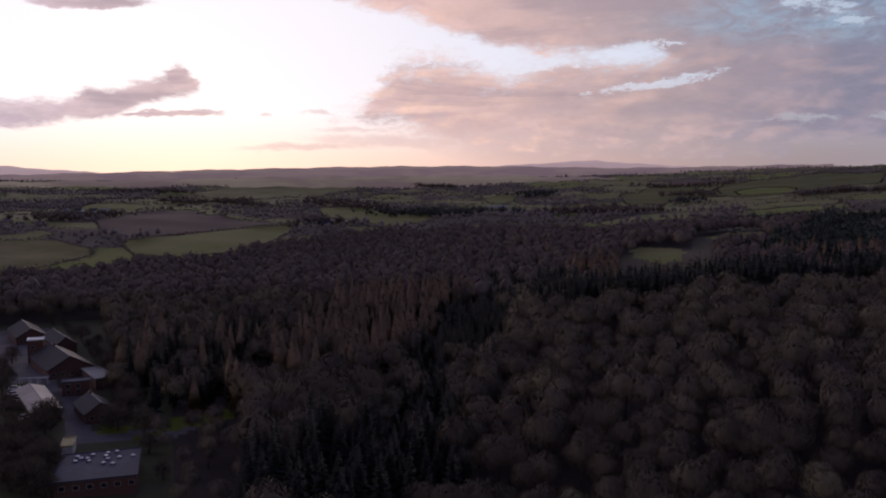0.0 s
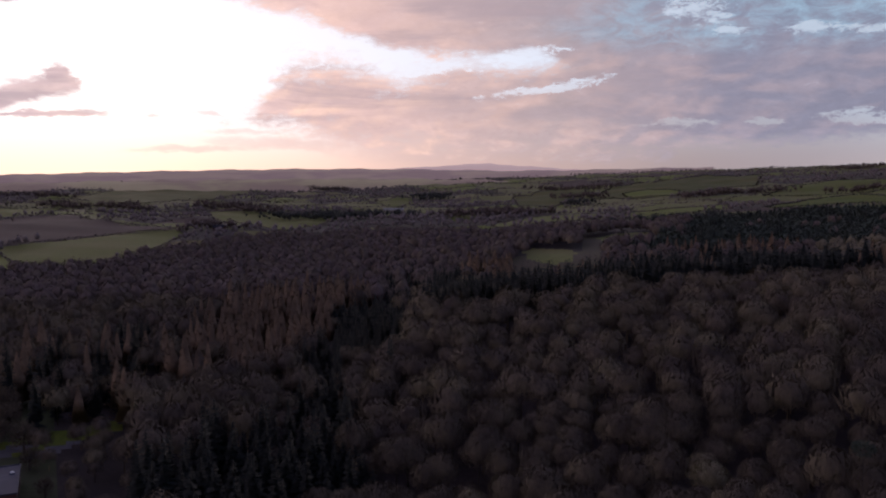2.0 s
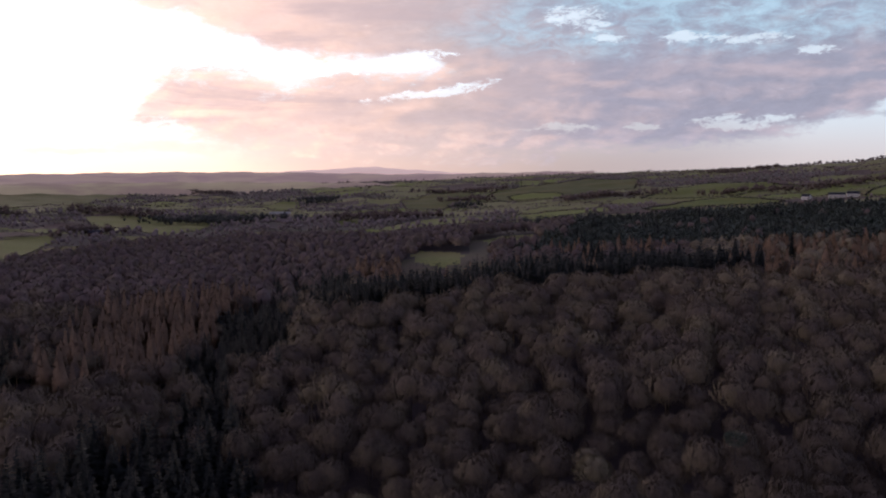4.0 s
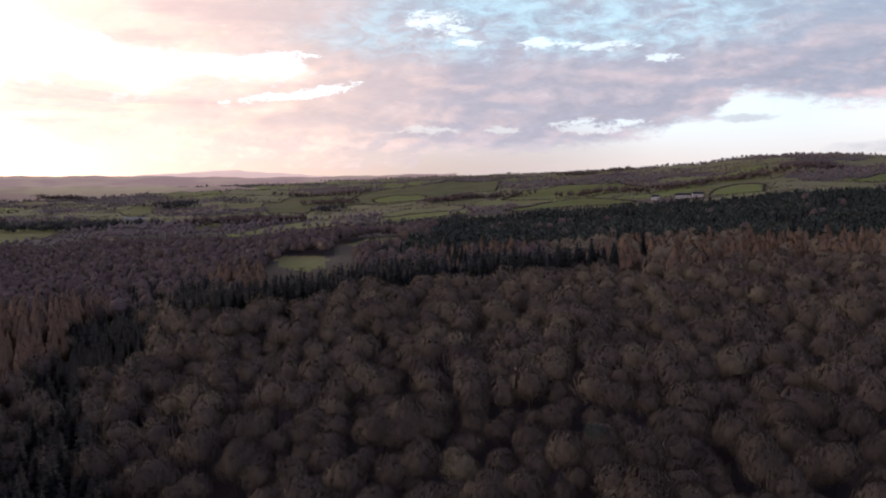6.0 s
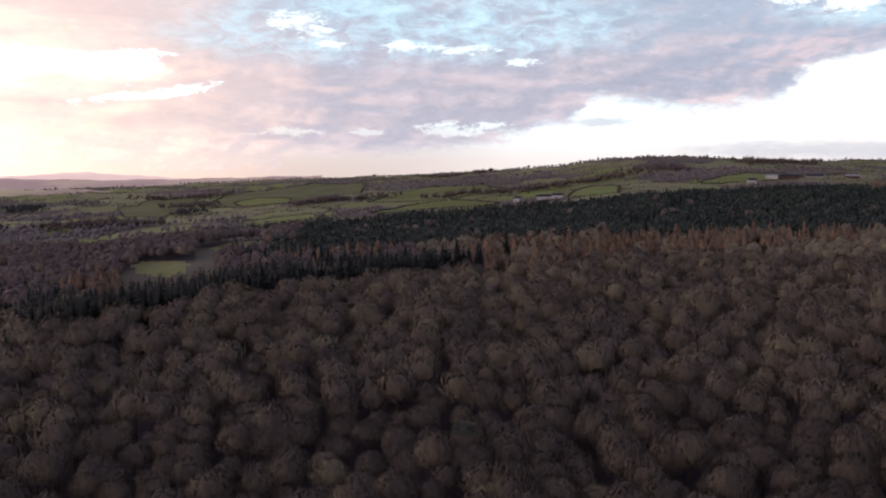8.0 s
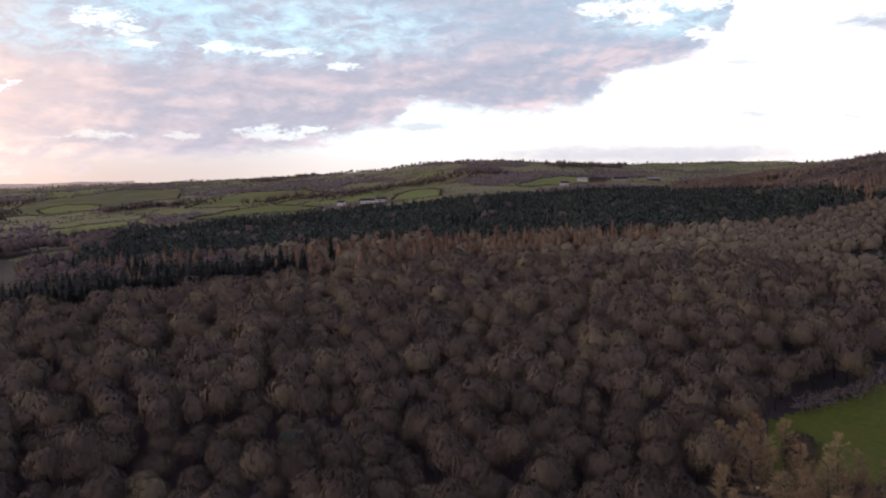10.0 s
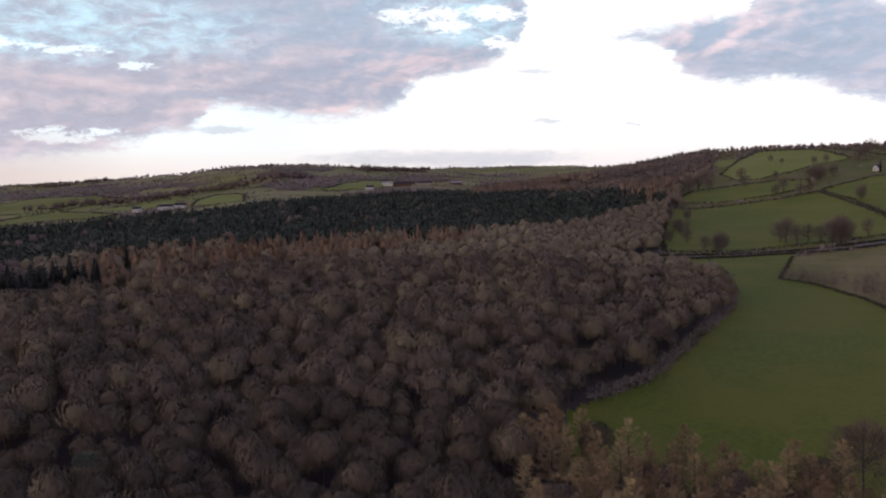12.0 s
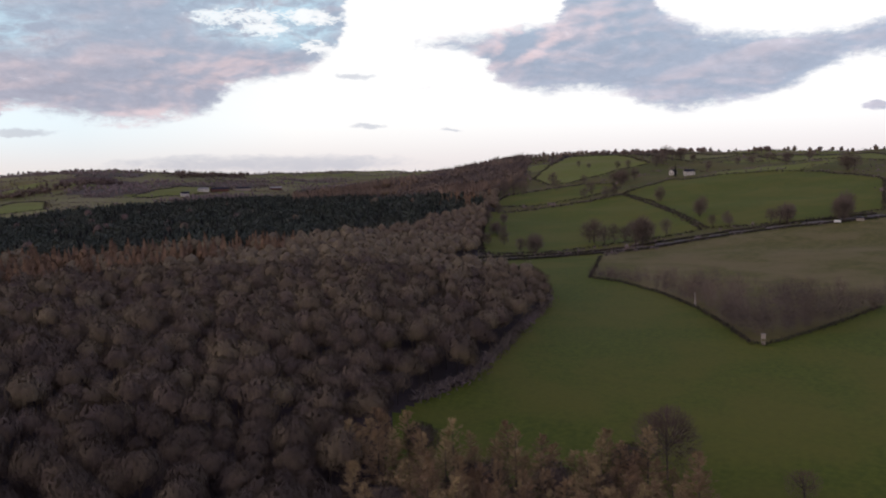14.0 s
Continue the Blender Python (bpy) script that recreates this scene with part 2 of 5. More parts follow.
sun = new("sun", bpy.data.lights.new("sun", "SUN"))
sun.data.energy, sun.data.angle, sun.data.color = 0.65, radians(14), (1.0, 0.82, 0.66)
a, e = radians(SUN_AZ), radians(SUN_EL)
sun.matrix_world = look((math.sin(a) * 300, math.cos(a) * 300, 300), (math.sin(a) * 300 - math.sin(a) * math.cos(e), math.cos(a) * 300 - math.cos(a) * math.cos(e), 300 - math.sin(e)))

# ---- materials ----
def surface(name, dark, light, scale, rough=0.85, bump=0.3, wide=0.0, stain=None, metal=0.0, vary=0.0, reach=0.05, patchy=0.0, tint=None, streak=False):
    """A material with grain at one scale, broad patches at another, and a relief."""
    m = bpy.data.materials.new(name)
    m.use_nodes = True
    t = m.node_tree
    p = t.nodes["Principled BSDF"]
    at = t.nodes.new("ShaderNodeTexCoord").outputs["Object"]
    lines = at
    if streak:
        upright = t.nodes.new("ShaderNodeMapping")
        upright.inputs["Scale"].default_value = (1, 1, 0.4)
        feed(t, upright.inputs[0], at)
        lines = upright.outputs[0]
    grain = fbm(t, lines, scale, 5.0, 0.6)
    col = blend(t, ease(t, grain, 0.3, 0.7), (*dark, 1), (*light, 1))
    if wide:
        patch = ease(t, fbm(t, at, wide, 4.0, 0.6, 0.4), 0.38, 0.64)
        col = blend(t, calc(t, "MULTIPLY", patch, 0.7), col, (*(stain or [c * 0.6 for c in dark]), 1))
    if vary:
        pick = t.nodes.new("ShaderNodeObjectInfo").outputs["Random"]
        hsv = t.nodes.new("ShaderNodeHueSaturation")
        feed(t, hsv.inputs["Value"], calc(t, "MULTIPLY_ADD", pick, 2 * vary, 1 - vary))
        feed(t, hsv.inputs["Hue"], calc(t, "MULTIPLY_ADD", pick, 0.03, 0.485))
        feed(t, hsv.inputs["Color"], col)
        col = hsv.outputs[0]
    if patchy:
        each = ease(t, fbm(t, at, patchy, 1.0, 0.5), 0.3, 0.7)
        hsv = t.nodes.new("ShaderNodeHueSaturation")
        feed(t, hsv.inputs["Value"], calc(t, "MULTIPLY_ADD", each, 0.4, 0.8))
        feed(t, hsv.inputs["Color"], col)
        col = hsv.outputs[0]
    if tint:
        other = ease(t, fbm(t, at, 0.075, 2.0, 0.55), 0.45, 0.62)
        col = blend(t, calc(t, "MULTIPLY", other, 0.6), col, (*tint, 1))
    feed(t, p.inputs["Base Color"], col)
    p.inputs["Roughness"].default_value, p.inputs["Metallic"].default_value = rough, metal
    p.inputs["Specular IOR Level"].default_value = 0.25
    if bump:
        b = t.nodes.new("ShaderNodeBump")
        b.inputs["Strength"].default_value, b.inputs["Distance"].default_value = bump, reach
        feed(t, b.inputs["Height"], grain)
        feed(t, p.inputs["Normal"], b.outputs[0])
    return m


LITTER = surface("leaf_litter", (0.040, 0.031, 0.029), (0.068, 0.052, 0.046), 0.8, 0.95, 0.5, 0.03)
GRASS = surface("meadow_grass", (0.068, 0.094, 0.006), (0.108, 0.134, 0.010), 0.5, 0.9, 0.3, 0.02, (0.132, 0.130, 0.016))
HILLSIDE = surface("hillside_pasture", (0.068, 0.078, 0.014), (0.102, 0.108, 0.022), 0.3, 0.9, 0.3, 0.012, (0.13, 0.112, 0.03))
LUSH = surface("lush_grass", (0.125, 0.155, 0.022), (0.168, 0.198, 0.034), 0.2, 0.9, 0.2, 0.012, (0.165, 0.165, 0.042))
PALE = surface("pale_grass", (0.135, 0.150, 0.034), (0.180, 0.190, 0.052), 0.2, 0.9, 0.2, 0.012, (0.172, 0.152, 0.056))
ROUGH = surface("rough_pasture", (0.098, 0.098, 0.024), (0.150, 0.140, 0.038), 0.25, 0.95, 0.4, 0.02, (0.205, 0.165, 0.072))
SOIL = surface("ploughed_soil", (0.085, 0.056, 0.044), (0.115, 0.078, 0.06), 0.3, 0.95, 0.5, 0.01, (0.095, 0.07, 0.054))
SCRUB = surface("winter_scrub", (0.098, 0.080, 0.066), (0.13, 0.108, 0.088), 0.1, 0.95, 0.6, 0.01, (0.085, 0.082, 0.045))
TARMAC = surface("tarmac", (0.085, 0.082, 0.09), (0.12, 0.115, 0.125), 1.5, 0.8, 0.2, 0.1)
LANE = surface("lane_tarmac", (0.15, 0.135, 0.125), (0.20, 0.18, 0.165), 0.8, 0.8, 0.2, 0.05, (0.14, 0.135, 0.10))
HILL_TWIG = surface("hilltop_bare_twigs", (0.12, 0.096, 0.083), (0.175, 0.142, 0.122), 0.4, 0.9, 0.0, 0.012, (0.165, 0.122, 0.09), patchy=0.012)
# Paler hedge and twig copies: distance haze put into their colour.
HAZED_HEDGE = surface("hazed_hedge_twigs", (0.149, 0.121, 0.111), (0.220, 0.177, 0.160), 0.3, 0.9, 0.0, 0.01, (0.151, 0.131, 0.101))
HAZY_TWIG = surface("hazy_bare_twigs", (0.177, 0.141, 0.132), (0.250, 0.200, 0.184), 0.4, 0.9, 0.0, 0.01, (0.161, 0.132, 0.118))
WINTER_GRASS = surface("winter_pasture", (0.098, 0.116, 0.017), (0.138, 0.155, 0.025), 0.2, 0.9, 0.2, 0.012, (0.142, 0.134, 0.035))
BARK = surface("bark", (0.06, 0.05, 0.045), (0.12, 0.10, 0.085), 3.0, 0.9, 0.5)
TWIG = surface("bare_twigs", (0.082, 0.063, 0.049), (0.177, 0.137, 0.099), 1.0, 0.9, 0.0, 0.02, (0.090, 0.067, 0.056), patchy=0.11, tint=(0.164, 0.130, 0.075), streak=True)
TWIG_PALE = surface("pale_olive_twigs", (0.133, 0.108, 0.066), (0.251, 0.205, 0.126), 1.0, 0.9, 0.0, 0.1, (0.138, 0.106, 0.075), vary=0.2, streak=True)
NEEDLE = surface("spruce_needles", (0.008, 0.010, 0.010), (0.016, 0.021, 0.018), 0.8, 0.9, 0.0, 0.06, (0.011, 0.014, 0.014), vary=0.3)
PINE = surface("pine_needles", (0.049, 0.066, 0.057), (0.088, 0.109, 0.084), 0.8, 0.9, 0.0, 0.014, (0.093, 0.101, 0.076), patchy=0.03)
LARCH = surface("bare_larch_twigs", (0.246, 0.179, 0.098), (0.370, 0.271, 0.150), 0.8, 0.9, 0.0, 0.09, (0.209, 0.162, 0.102), vary=0.2)
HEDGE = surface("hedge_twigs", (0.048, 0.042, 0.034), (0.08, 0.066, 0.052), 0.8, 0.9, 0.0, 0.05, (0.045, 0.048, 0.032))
# Pasture tone raised to carry distance haze in its base colour.
HAZED_GRASS = surface("hazed_pasture", (0.158, 0.164, 0.053), (0.209, 0.210, 0.070), 0.2, 0.9, 0.2, 0.01, (0.189, 0.167, 0.081))
ROUGH_GREEN = surface("rough_scrub_pasture", (0.075, 0.068, 0.032), (0.105, 0.092, 0.044), 0.2, 0.9, 0.3, 0.02, (0.085, 0.066, 0.045))
# Twig copy with a little distance haze painted into its tone.
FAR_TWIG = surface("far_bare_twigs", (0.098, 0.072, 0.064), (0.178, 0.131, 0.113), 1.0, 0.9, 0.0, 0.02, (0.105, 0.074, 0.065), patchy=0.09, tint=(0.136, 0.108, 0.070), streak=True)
COPSE = surface("dark_pine_crowns", (0.046, 0.050, 0.044), (0.075, 0.08, 0.066), 0.5, 0.9, 0.0, 0.05, (0.06, 0.055, 0.05))
LARCH_DARK = surface("shaded_larch_twigs", (0.180, 0.114, 0.064), (0.276, 0.177, 0.100), 0.8, 0.9, 0.0, 0.03, (0.162, 0.109, 0.072), patchy=0.12)
LARCH_RUST = surface("rusty_larch_twigs", (0.165, 0.107, 0.064), (0.246, 0.165, 0.098), 0.8, 0.9, 0.0, 0.03, (0.143, 0.100, 0.067), patchy=0.12)
HILL_LARCH = surface("hill_larch_twigs", (0.206, 0.146, 0.096), (0.285, 0.206, 0.138), 0.5, 0.9, 0.0, 0.015, (0.182, 0.137, 0.100), patchy=0.05)
GROUNDS = surface("mown_grounds", (0.045, 0.056, 0.02), (0.066, 0.076, 0.03), 0.6, 0.9, 0.3, 0.06, (0.05, 0.044, 0.032))
BRICK = surface("red_brick", (0.12, 0.058, 0.046), (0.16, 0.078, 0.062), 2.0, 0.85, 0.3, 0.3, (0.10, 0.055, 0.048))
RENDER = surface("white_render", (0.62, 0.60, 0.56), (0.72, 0.70, 0.66), 1.0, 0.8, 0.1, 0.2, (0.5, 0.48, 0.44))
SLATE = surface("dark_slate", (0.018, 0.018, 0.028), (0.030, 0.030, 0.044), 1.5, 0.7, 0.3, 0.15, (0.024, 0.023, 0.032))
FELT = surface("grey_roof_felt", (0.072, 0.074, 0.10), (0.10, 0.102, 0.135), 0.7, 0.8, 0.1, 0.12, (0.066, 0.064, 0.085))
SHEETING = surface("cream_metal_sheeting", (0.36, 0.32, 0.27), (0.46, 0.41, 0.35), 0.6, 0.6, 0.2, 0.15, (0.30, 0.27, 0.23))
ASBESTOS = surface("pale_cement_sheet", (0.28, 0.28, 0.27), (0.36, 0.36, 0.35), 0.6, 0.8, 0.2, 0.15, (0.22, 0.22, 0.2))
YELLOW = surface("yellowed_roof_sheet", (0.36, 0.31, 0.14), (0.44, 0.38, 0.18), 1.2, 0.7, 0.1, 0.4, (0.3, 0.26, 0.14))
WHITE = surface("white_paint", (0.72, 0.72, 0.70), (0.82, 0.82, 0.80), 2.0, 0.5, 0.05)
PANE = surface("window_glass", (0.02, 0.022, 0.028), (0.03, 0.032, 0.04), 0.5, 0.08, 0.0)
DARKPAINT = surface("dark_car_paint", (0.02, 0.022, 0.03), (0.03, 0.032, 0.042), 2.0, 0.25, 0.0)
SILVER = surface("silver_car_paint", (0.42, 0.43, 0.45), (0.5, 0.51, 0.53), 2.0, 0.3, 0.0)
RUBBER = surface("tyre_rubber", (0.018, 0.018, 0.018), (0.03, 0.03, 0.03), 4.0, 0.9, 0.0)
DEADWOOD = surface("bleached_dead_wood", (0.38, 0.34, 0.30), (0.5, 0.46, 0.41), 3.0, 0.85, 0.4)
PLANK = surface("weathered_plank", (0.30, 0.26, 0.22), (0.42, 0.37, 0.32), 3.0, 0.85, 0.4)


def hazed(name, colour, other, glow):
    """Far hills with dusk haze put into their colour: a backdrop of dim fields and woods that glows faintly."""
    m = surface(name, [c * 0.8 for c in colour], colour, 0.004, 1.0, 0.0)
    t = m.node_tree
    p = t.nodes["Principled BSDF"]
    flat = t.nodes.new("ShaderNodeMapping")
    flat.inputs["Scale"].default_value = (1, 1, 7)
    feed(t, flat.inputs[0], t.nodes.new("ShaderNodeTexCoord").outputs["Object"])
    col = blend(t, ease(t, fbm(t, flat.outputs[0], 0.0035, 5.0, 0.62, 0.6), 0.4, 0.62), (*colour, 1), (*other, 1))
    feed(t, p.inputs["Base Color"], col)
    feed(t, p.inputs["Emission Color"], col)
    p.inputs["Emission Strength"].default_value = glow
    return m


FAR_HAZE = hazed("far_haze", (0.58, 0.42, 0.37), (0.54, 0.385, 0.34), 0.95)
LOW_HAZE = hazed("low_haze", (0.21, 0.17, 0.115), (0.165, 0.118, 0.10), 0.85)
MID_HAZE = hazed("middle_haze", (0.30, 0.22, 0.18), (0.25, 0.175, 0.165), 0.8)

# ---- the lie of the land ----
HEADINGS = (-26, -13, 0, 4, 7, 12, 18, 24, 31, 38, 45.5, 61, 69, 76.4, 94)
HEIGHTS = {200: (-2, -6, -10, -9, -8, -7, -5, -3, -1, -2, -2, -4, -6, -8, -7),
           250: (-2, -5, -9, -7, -4, -2, 0, 2, 4, 3, 3, 3, -3, -4, -4),
           300: (-1, -5, -8, -5, 1, 3, 5, 6, 8, 7, 7, 8, 1, -1, -2),
           350: (-1, -4, -7, -4, 6, 8, 9, 10, 11, 11, 11, 11, 3, 1, 0),
           400: (-1, -4, -7, -4, 3, 6, 10, 12, 14, 14, 14, 13, 5, 2, 2),
           450: (-2, -4, -7, -6, 0, 3, 6, 8, 12, 15, 16, 15, 7, 3, 4),
           500: (-3, -5, -7, -8, -2, 1, 4, 6, 10, 16, 17, 16, 9, 4, 6),
           560: (-4, -6, -8, -9, -4, 0, 4, 7, 11, 16, 17, 18, 11, 6, 8),
           650: (-8, -9, -10, -9, -6, 6, 9, 11, 13, 17, 19, 21, 13, 8, 13),
           750: (-9, -10, -11, -8, -4, 4, 10, 12, 14, 18, 22, 24, 16, 12, 20),
           1000: (2, -2, -6, -2, 1, 6, 9, 11, 13, 21, 28, 33, 32, 33, 50),
           1300: (14, 9, 4, 6, 6, 8, 12, 19, 27, 34, 42, 43, 56, 69, 84),
           1700: (16, 13, 11, 11, 11, 12, 17, 26, 37, 52, 68, 57, 90, 114, 101),
           2400: (29, 25, 20, 24, 27, 31, 40, 53, 69, 94, 120, 74, 95, 92, 79),
           3300: (49, 42, 35, 43, 50, 60, 71, 80, 90, 99, 108, 115, 101, 80, 55),
           4300: (53, 49, 45, 46, 46, 46, 51, 63, 76, 88, 102, 99, 93, 65, 37)}
RINGS = np.log(np.array(list(HEIGHTS)))
TABLE = np.array(list(HEIGHTS.values()), float)


def smooth_weights(at, knots):
    """Index and Catmull-Rom weights of places between knots."""
    at = np.clip(at, knots[0], knots[-1])
    i = np.clip(np.searchsorted(knots, at, side="right") - 1, 0, len(knots) - 2)
    f = (at - knots[i]) / (knots[i + 1] - knots[i])
    w = np.stack([-0.5 * f + f**2 - 0.5 * f**3, 1 - 2.5 * f**2 + 1.5 * f**3, 0.5 * f + 2 * f**2 - 1.5 * f**3, -0.5 * f**2 + 0.5 * f**3], -1)
    ids = np.clip(np.stack([i - 1, i, i + 1, i + 2], -1), 0, len(knots) - 1)
    return ids, w


def height(x, y):
    """The ground's height at places x, y (arrays)."""
    x, y = np.asarray(x, float), np.asarray(y, float)
    r = np.hypot(x, y)
    a = np.degrees(np.arctan2(x, y))
    back = np.where(a > 94, (a - 94) / 240, np.where(a < -26, (a + 360 - 94) / 240, 0.0))
    ia, wa = smooth_weights(np.clip(a, -26, 94), np.array(HEADINGS, float))
    ir, wr = smooth_weights(np.log(np.maximum(r, 1)), RINGS)
    z = np.einsum("...ij,...i,...j->...", TABLE[ir[..., :, None], ia[..., None, :]], wr, wa)
    zr = np.einsum("...i,...i->...", TABLE[ir, len(HEADINGS) - 1], wr)
    zl = np.einsum("...i,...i->...", TABLE[ir, 0], wr)
    z = np.where(back > 0, zr + (zl - zr) * back, z)
    swell = np.sin(x / 61 + 1.3 * np.sin(y / 83)) * np.cos(y / 71 + np.sin(x / 97)) + 0.5 * np.sin(x / 23 + y / 37) * np.sin(y / 29 - x / 41)
    z = -4.0 + (z + 4.0) * np.clip((r - 50) / 120, 0.0, 1.0) ** 2
    return z + swell * np.clip((r - 500) / 1500, 0.0, 1.0) * 4.0

# ---- fields, lane ----
FIELDS = []


def field(name, material, label, *outline):
    FIELDS.append((name, material, label, np.array(outline, float)))


field('pasture', WINTER_GRASS, 'bright green winter pasture on a gentle slope',
      (-350, 941), (-318, 1011), (-271, 1088), (-200, 1141), (-187, 1097), (-191, 931), (-215, 860), (-244, 827), (-290, 817), (-323, 884))
field('ploughed_field', SOIL, 'bare brown ploughed field beside green pasture',
      (-478, 1192), (-488, 1371), (-434, 1474), (-313, 1256), (-202, 1156), (-276, 1106), (-322, 1024), (-355, 953), (-405, 1030))
field('rough_pasture', ROUGH, 'dull olive brown field edged by bare trees',
      (-494, 900), (-420, 944), (-356, 876), (-334, 828), (-339, 771), (-353, 726), (-388, 705))
field('pasture', GRASS, 'muted green pasture below distant hedges',
      (-650, 1467), (-697, 1725), (-531, 1768), (-466, 1487), (-527, 1304))
field('pasture', WINTER_GRASS, 'bright green valley meadow with scattered bushes',
      (-238, 1597), (-149, 1585), (-91, 1480), (5, 1375), (-28, 1239), (-71, 1150), (-144, 1270), (-179, 1314))
field('pasture', PALE, 'small pale meadow beside a red brick house',
      (-135, 1156), (-72, 1164), (-100, 1070), (-128, 1068))
field('pasture', WINTER_GRASS, 'bright strip of pasture behind dark trees',
      (74, 1908), (130, 2054), (179, 2109), (161, 1825), (94, 1649))
field('pasture', LUSH, 'sunlit pale green pasture on a far slope',
      (629, 1887), (711, 1949), (741, 1836), (699, 1741), (646, 1772), (613, 1801))
field('pasture', PALE, 'curved pale green pasture above bare scrub',
      (191, 1088), (271, 1266), (367, 1343), (402, 1242), (387, 1183), (319, 1140), (246, 1083), (199, 1053))
field('pasture', LUSH, 'long pale green pasture behind dark conifers',
      (372, 1162), (445, 1281), (518, 1284), (600, 1288), (544, 1168), (468, 1158), (401, 1131))
field('pasture', PALE, 'small pale grass clearing among bare trees',
      (248, 824), (280, 868), (328, 900), (301, 820), (265, 757), (242, 785))
field('pasture', PALE, 'small pale grass glade behind dark conifers',
      (158, 742), (174, 762), (192, 717), (185, 666), (166, 611), (150, 605), (141, 636))
field('pasture', GRASS, 'long green pasture above a conifer plantation',
      (578, 1130), (761, 1303), (805, 1187), (793, 1109), (714, 1053), (649, 1096), (577, 1094))
field('meadow', GRASS, 'smooth dark green meadow curving round the wood',
      (243, 111), (260, 109), (278, 106), (309, 109), (340, 112), (384, 117), (427, 121), (450, 126), (481, 135), (506, 157), (524, 187), (534, 214), (558, 232), (605, 198), (642, 165), (660, 142), (548, 125), (532, 102), (493, 72), (449, 49), (407, 32), (369, 19), (367, 14), (382, 4), (415, -14), (458, -35), (473, -83), (167, -30), (152, 49), (183, 93), (229, 112))
field('rough_pasture', ROUGH, 'rough olive brown hillside pasture with worn tracks',
      (652, 141), (691, 132), (734, 94), (767, 52), (791, 8), (805, -27), (824, -63), (854, -105), (474, -75), (463, -36), (420, -14), (387, 4), (371, 14), (373, 19), (412, 33), (455, 50), (499, 73), (539, 103), (555, 126))
field('pasture', GRASS, 'sloping green pasture above the hedged lane',
      (631, 227), (737, 266), (961, 339), (959, 312), (990, 280), (1023, 234), (1082, 205), (995, 157), (902, 115), (807, 83), (760, 121), (720, 166))
field('pasture', GRASS, 'wide green hillside pasture under a farmhouse',
      (1091, 204), (1193, 166), (1192, 94), (1188, 32), (1159, -26), (1058, -83), (863, -68), (832, -28), (815, 8), (814, 79), (908, 113), (1010, 157))
field('pasture', GRASS, 'narrow green pasture between dark hedges',
      (1010, 354), (1114, 362), (1137, 322), (1189, 280), (1206, 240), (1129, 222), (1048, 247), (1011, 300))
field('pasture', LUSH, 'bright green domed hilltop pasture',
      (1273, 373), (1442, 392), (1534, 391), (1560, 336), (1485, 262), (1388, 219), (1338, 253), (1282, 276), (1210, 301), (1213, 334))
field('pasture', PALE, 'pale green pasture on the hill crest',
      (1573, 267), (1580, 200), (1501, 74), (1518, 67), (1384, 158))
field('pasture', LUSH, 'pale green strip of pasture near the skyline',
      (1467, 64), (1464, -65), (1288, -124), (1242, -120), (1315, 13))
field('lawn', GRASS, 'small green lawn beside the wood and the hall',
      (-99, 233), (-99, 247), (-84, 261), (-70, 277), (-65, 265), (-76, 253), (-85, 239))
field('rough_pasture', ROUGH, 'small rough clearing with a track inside the wood',
      (403, 319), (429, 287), (394, 263), (374, 293))
field('pasture', LUSH, 'small pale green far pasture beside a farm',
      (904, 1079), (977, 1144), (1083, 1206), (1053, 1117), (960, 1023), (921, 1052))
field('pasture', WINTER_GRASS, 'green pasture on the long far slope',
      (735, 1448), (901, 1683), (1067, 1752), (1073, 1560), (1045, 1405), (840, 1305), (783, 1399))
field('pasture', LUSH, 'pale green pasture above the far edge of the plantation',
      (1212, 1084), (1357, 1141), (1569, 1177), (1414, 1021), (1322, 1030), (1173, 1011))
field('pasture', WINTER_GRASS, 'small green pasture between dark hedges',
      (148, 1246), (192, 1393), (232, 1392), (210, 1290), (170, 1231))
field('pasture', HILLSIDE, 'wide muted green slope beyond the copse',
      (391, 1942), (606, 2391), (643, 2193), (487, 1782), (374, 1557), (345, 1660))
field('pasture', HILLSIDE, 'muted green slope under the far houses',
      (529, 1803), (697, 2178), (1072, 2478), (1130, 2228), (895, 1792), (701, 1706), (563, 1686))
field('pasture', HILLSIDE, 'muted green pasture in the wide valley',
      (-646, 2199), (-683, 2903), (-453, 3130), (-247, 2652), (-302, 2082), (-425, 1855))
LANE_LINE = np.array([(543, 241), (564, 234), (623, 203), (671, 172), (709, 135), (746, 95), (785, 53), (804, 8), (817, -28), (835, -63)], float)
# clumps of trees in the hillside fields: x, y, how many, spread, size
FIELD_CLUMPS = [(1136, 302, 1, 0, 1.5), (1201, 280, 1, 0, 1.3), (1373, 320, 2, 8, 1.0), (1205, 220, 7, 17, 1.6), (1070, 227, 4, 13, 1.4), (1017, 152, 2, 6, 1.3), (894, 99, 3, 7, 1.55),
                (747, 163, 3, 7, 1.75), (743, 144, 2, 6, 1.5), (740, 124, 5, 8, 1.95), (792, 111, 1, 0, 1.1), (819, 63, 3, 8, 1.1), (672, 204, 5, 12, 1.25), (818, 15, 5, 10, 1.4)]
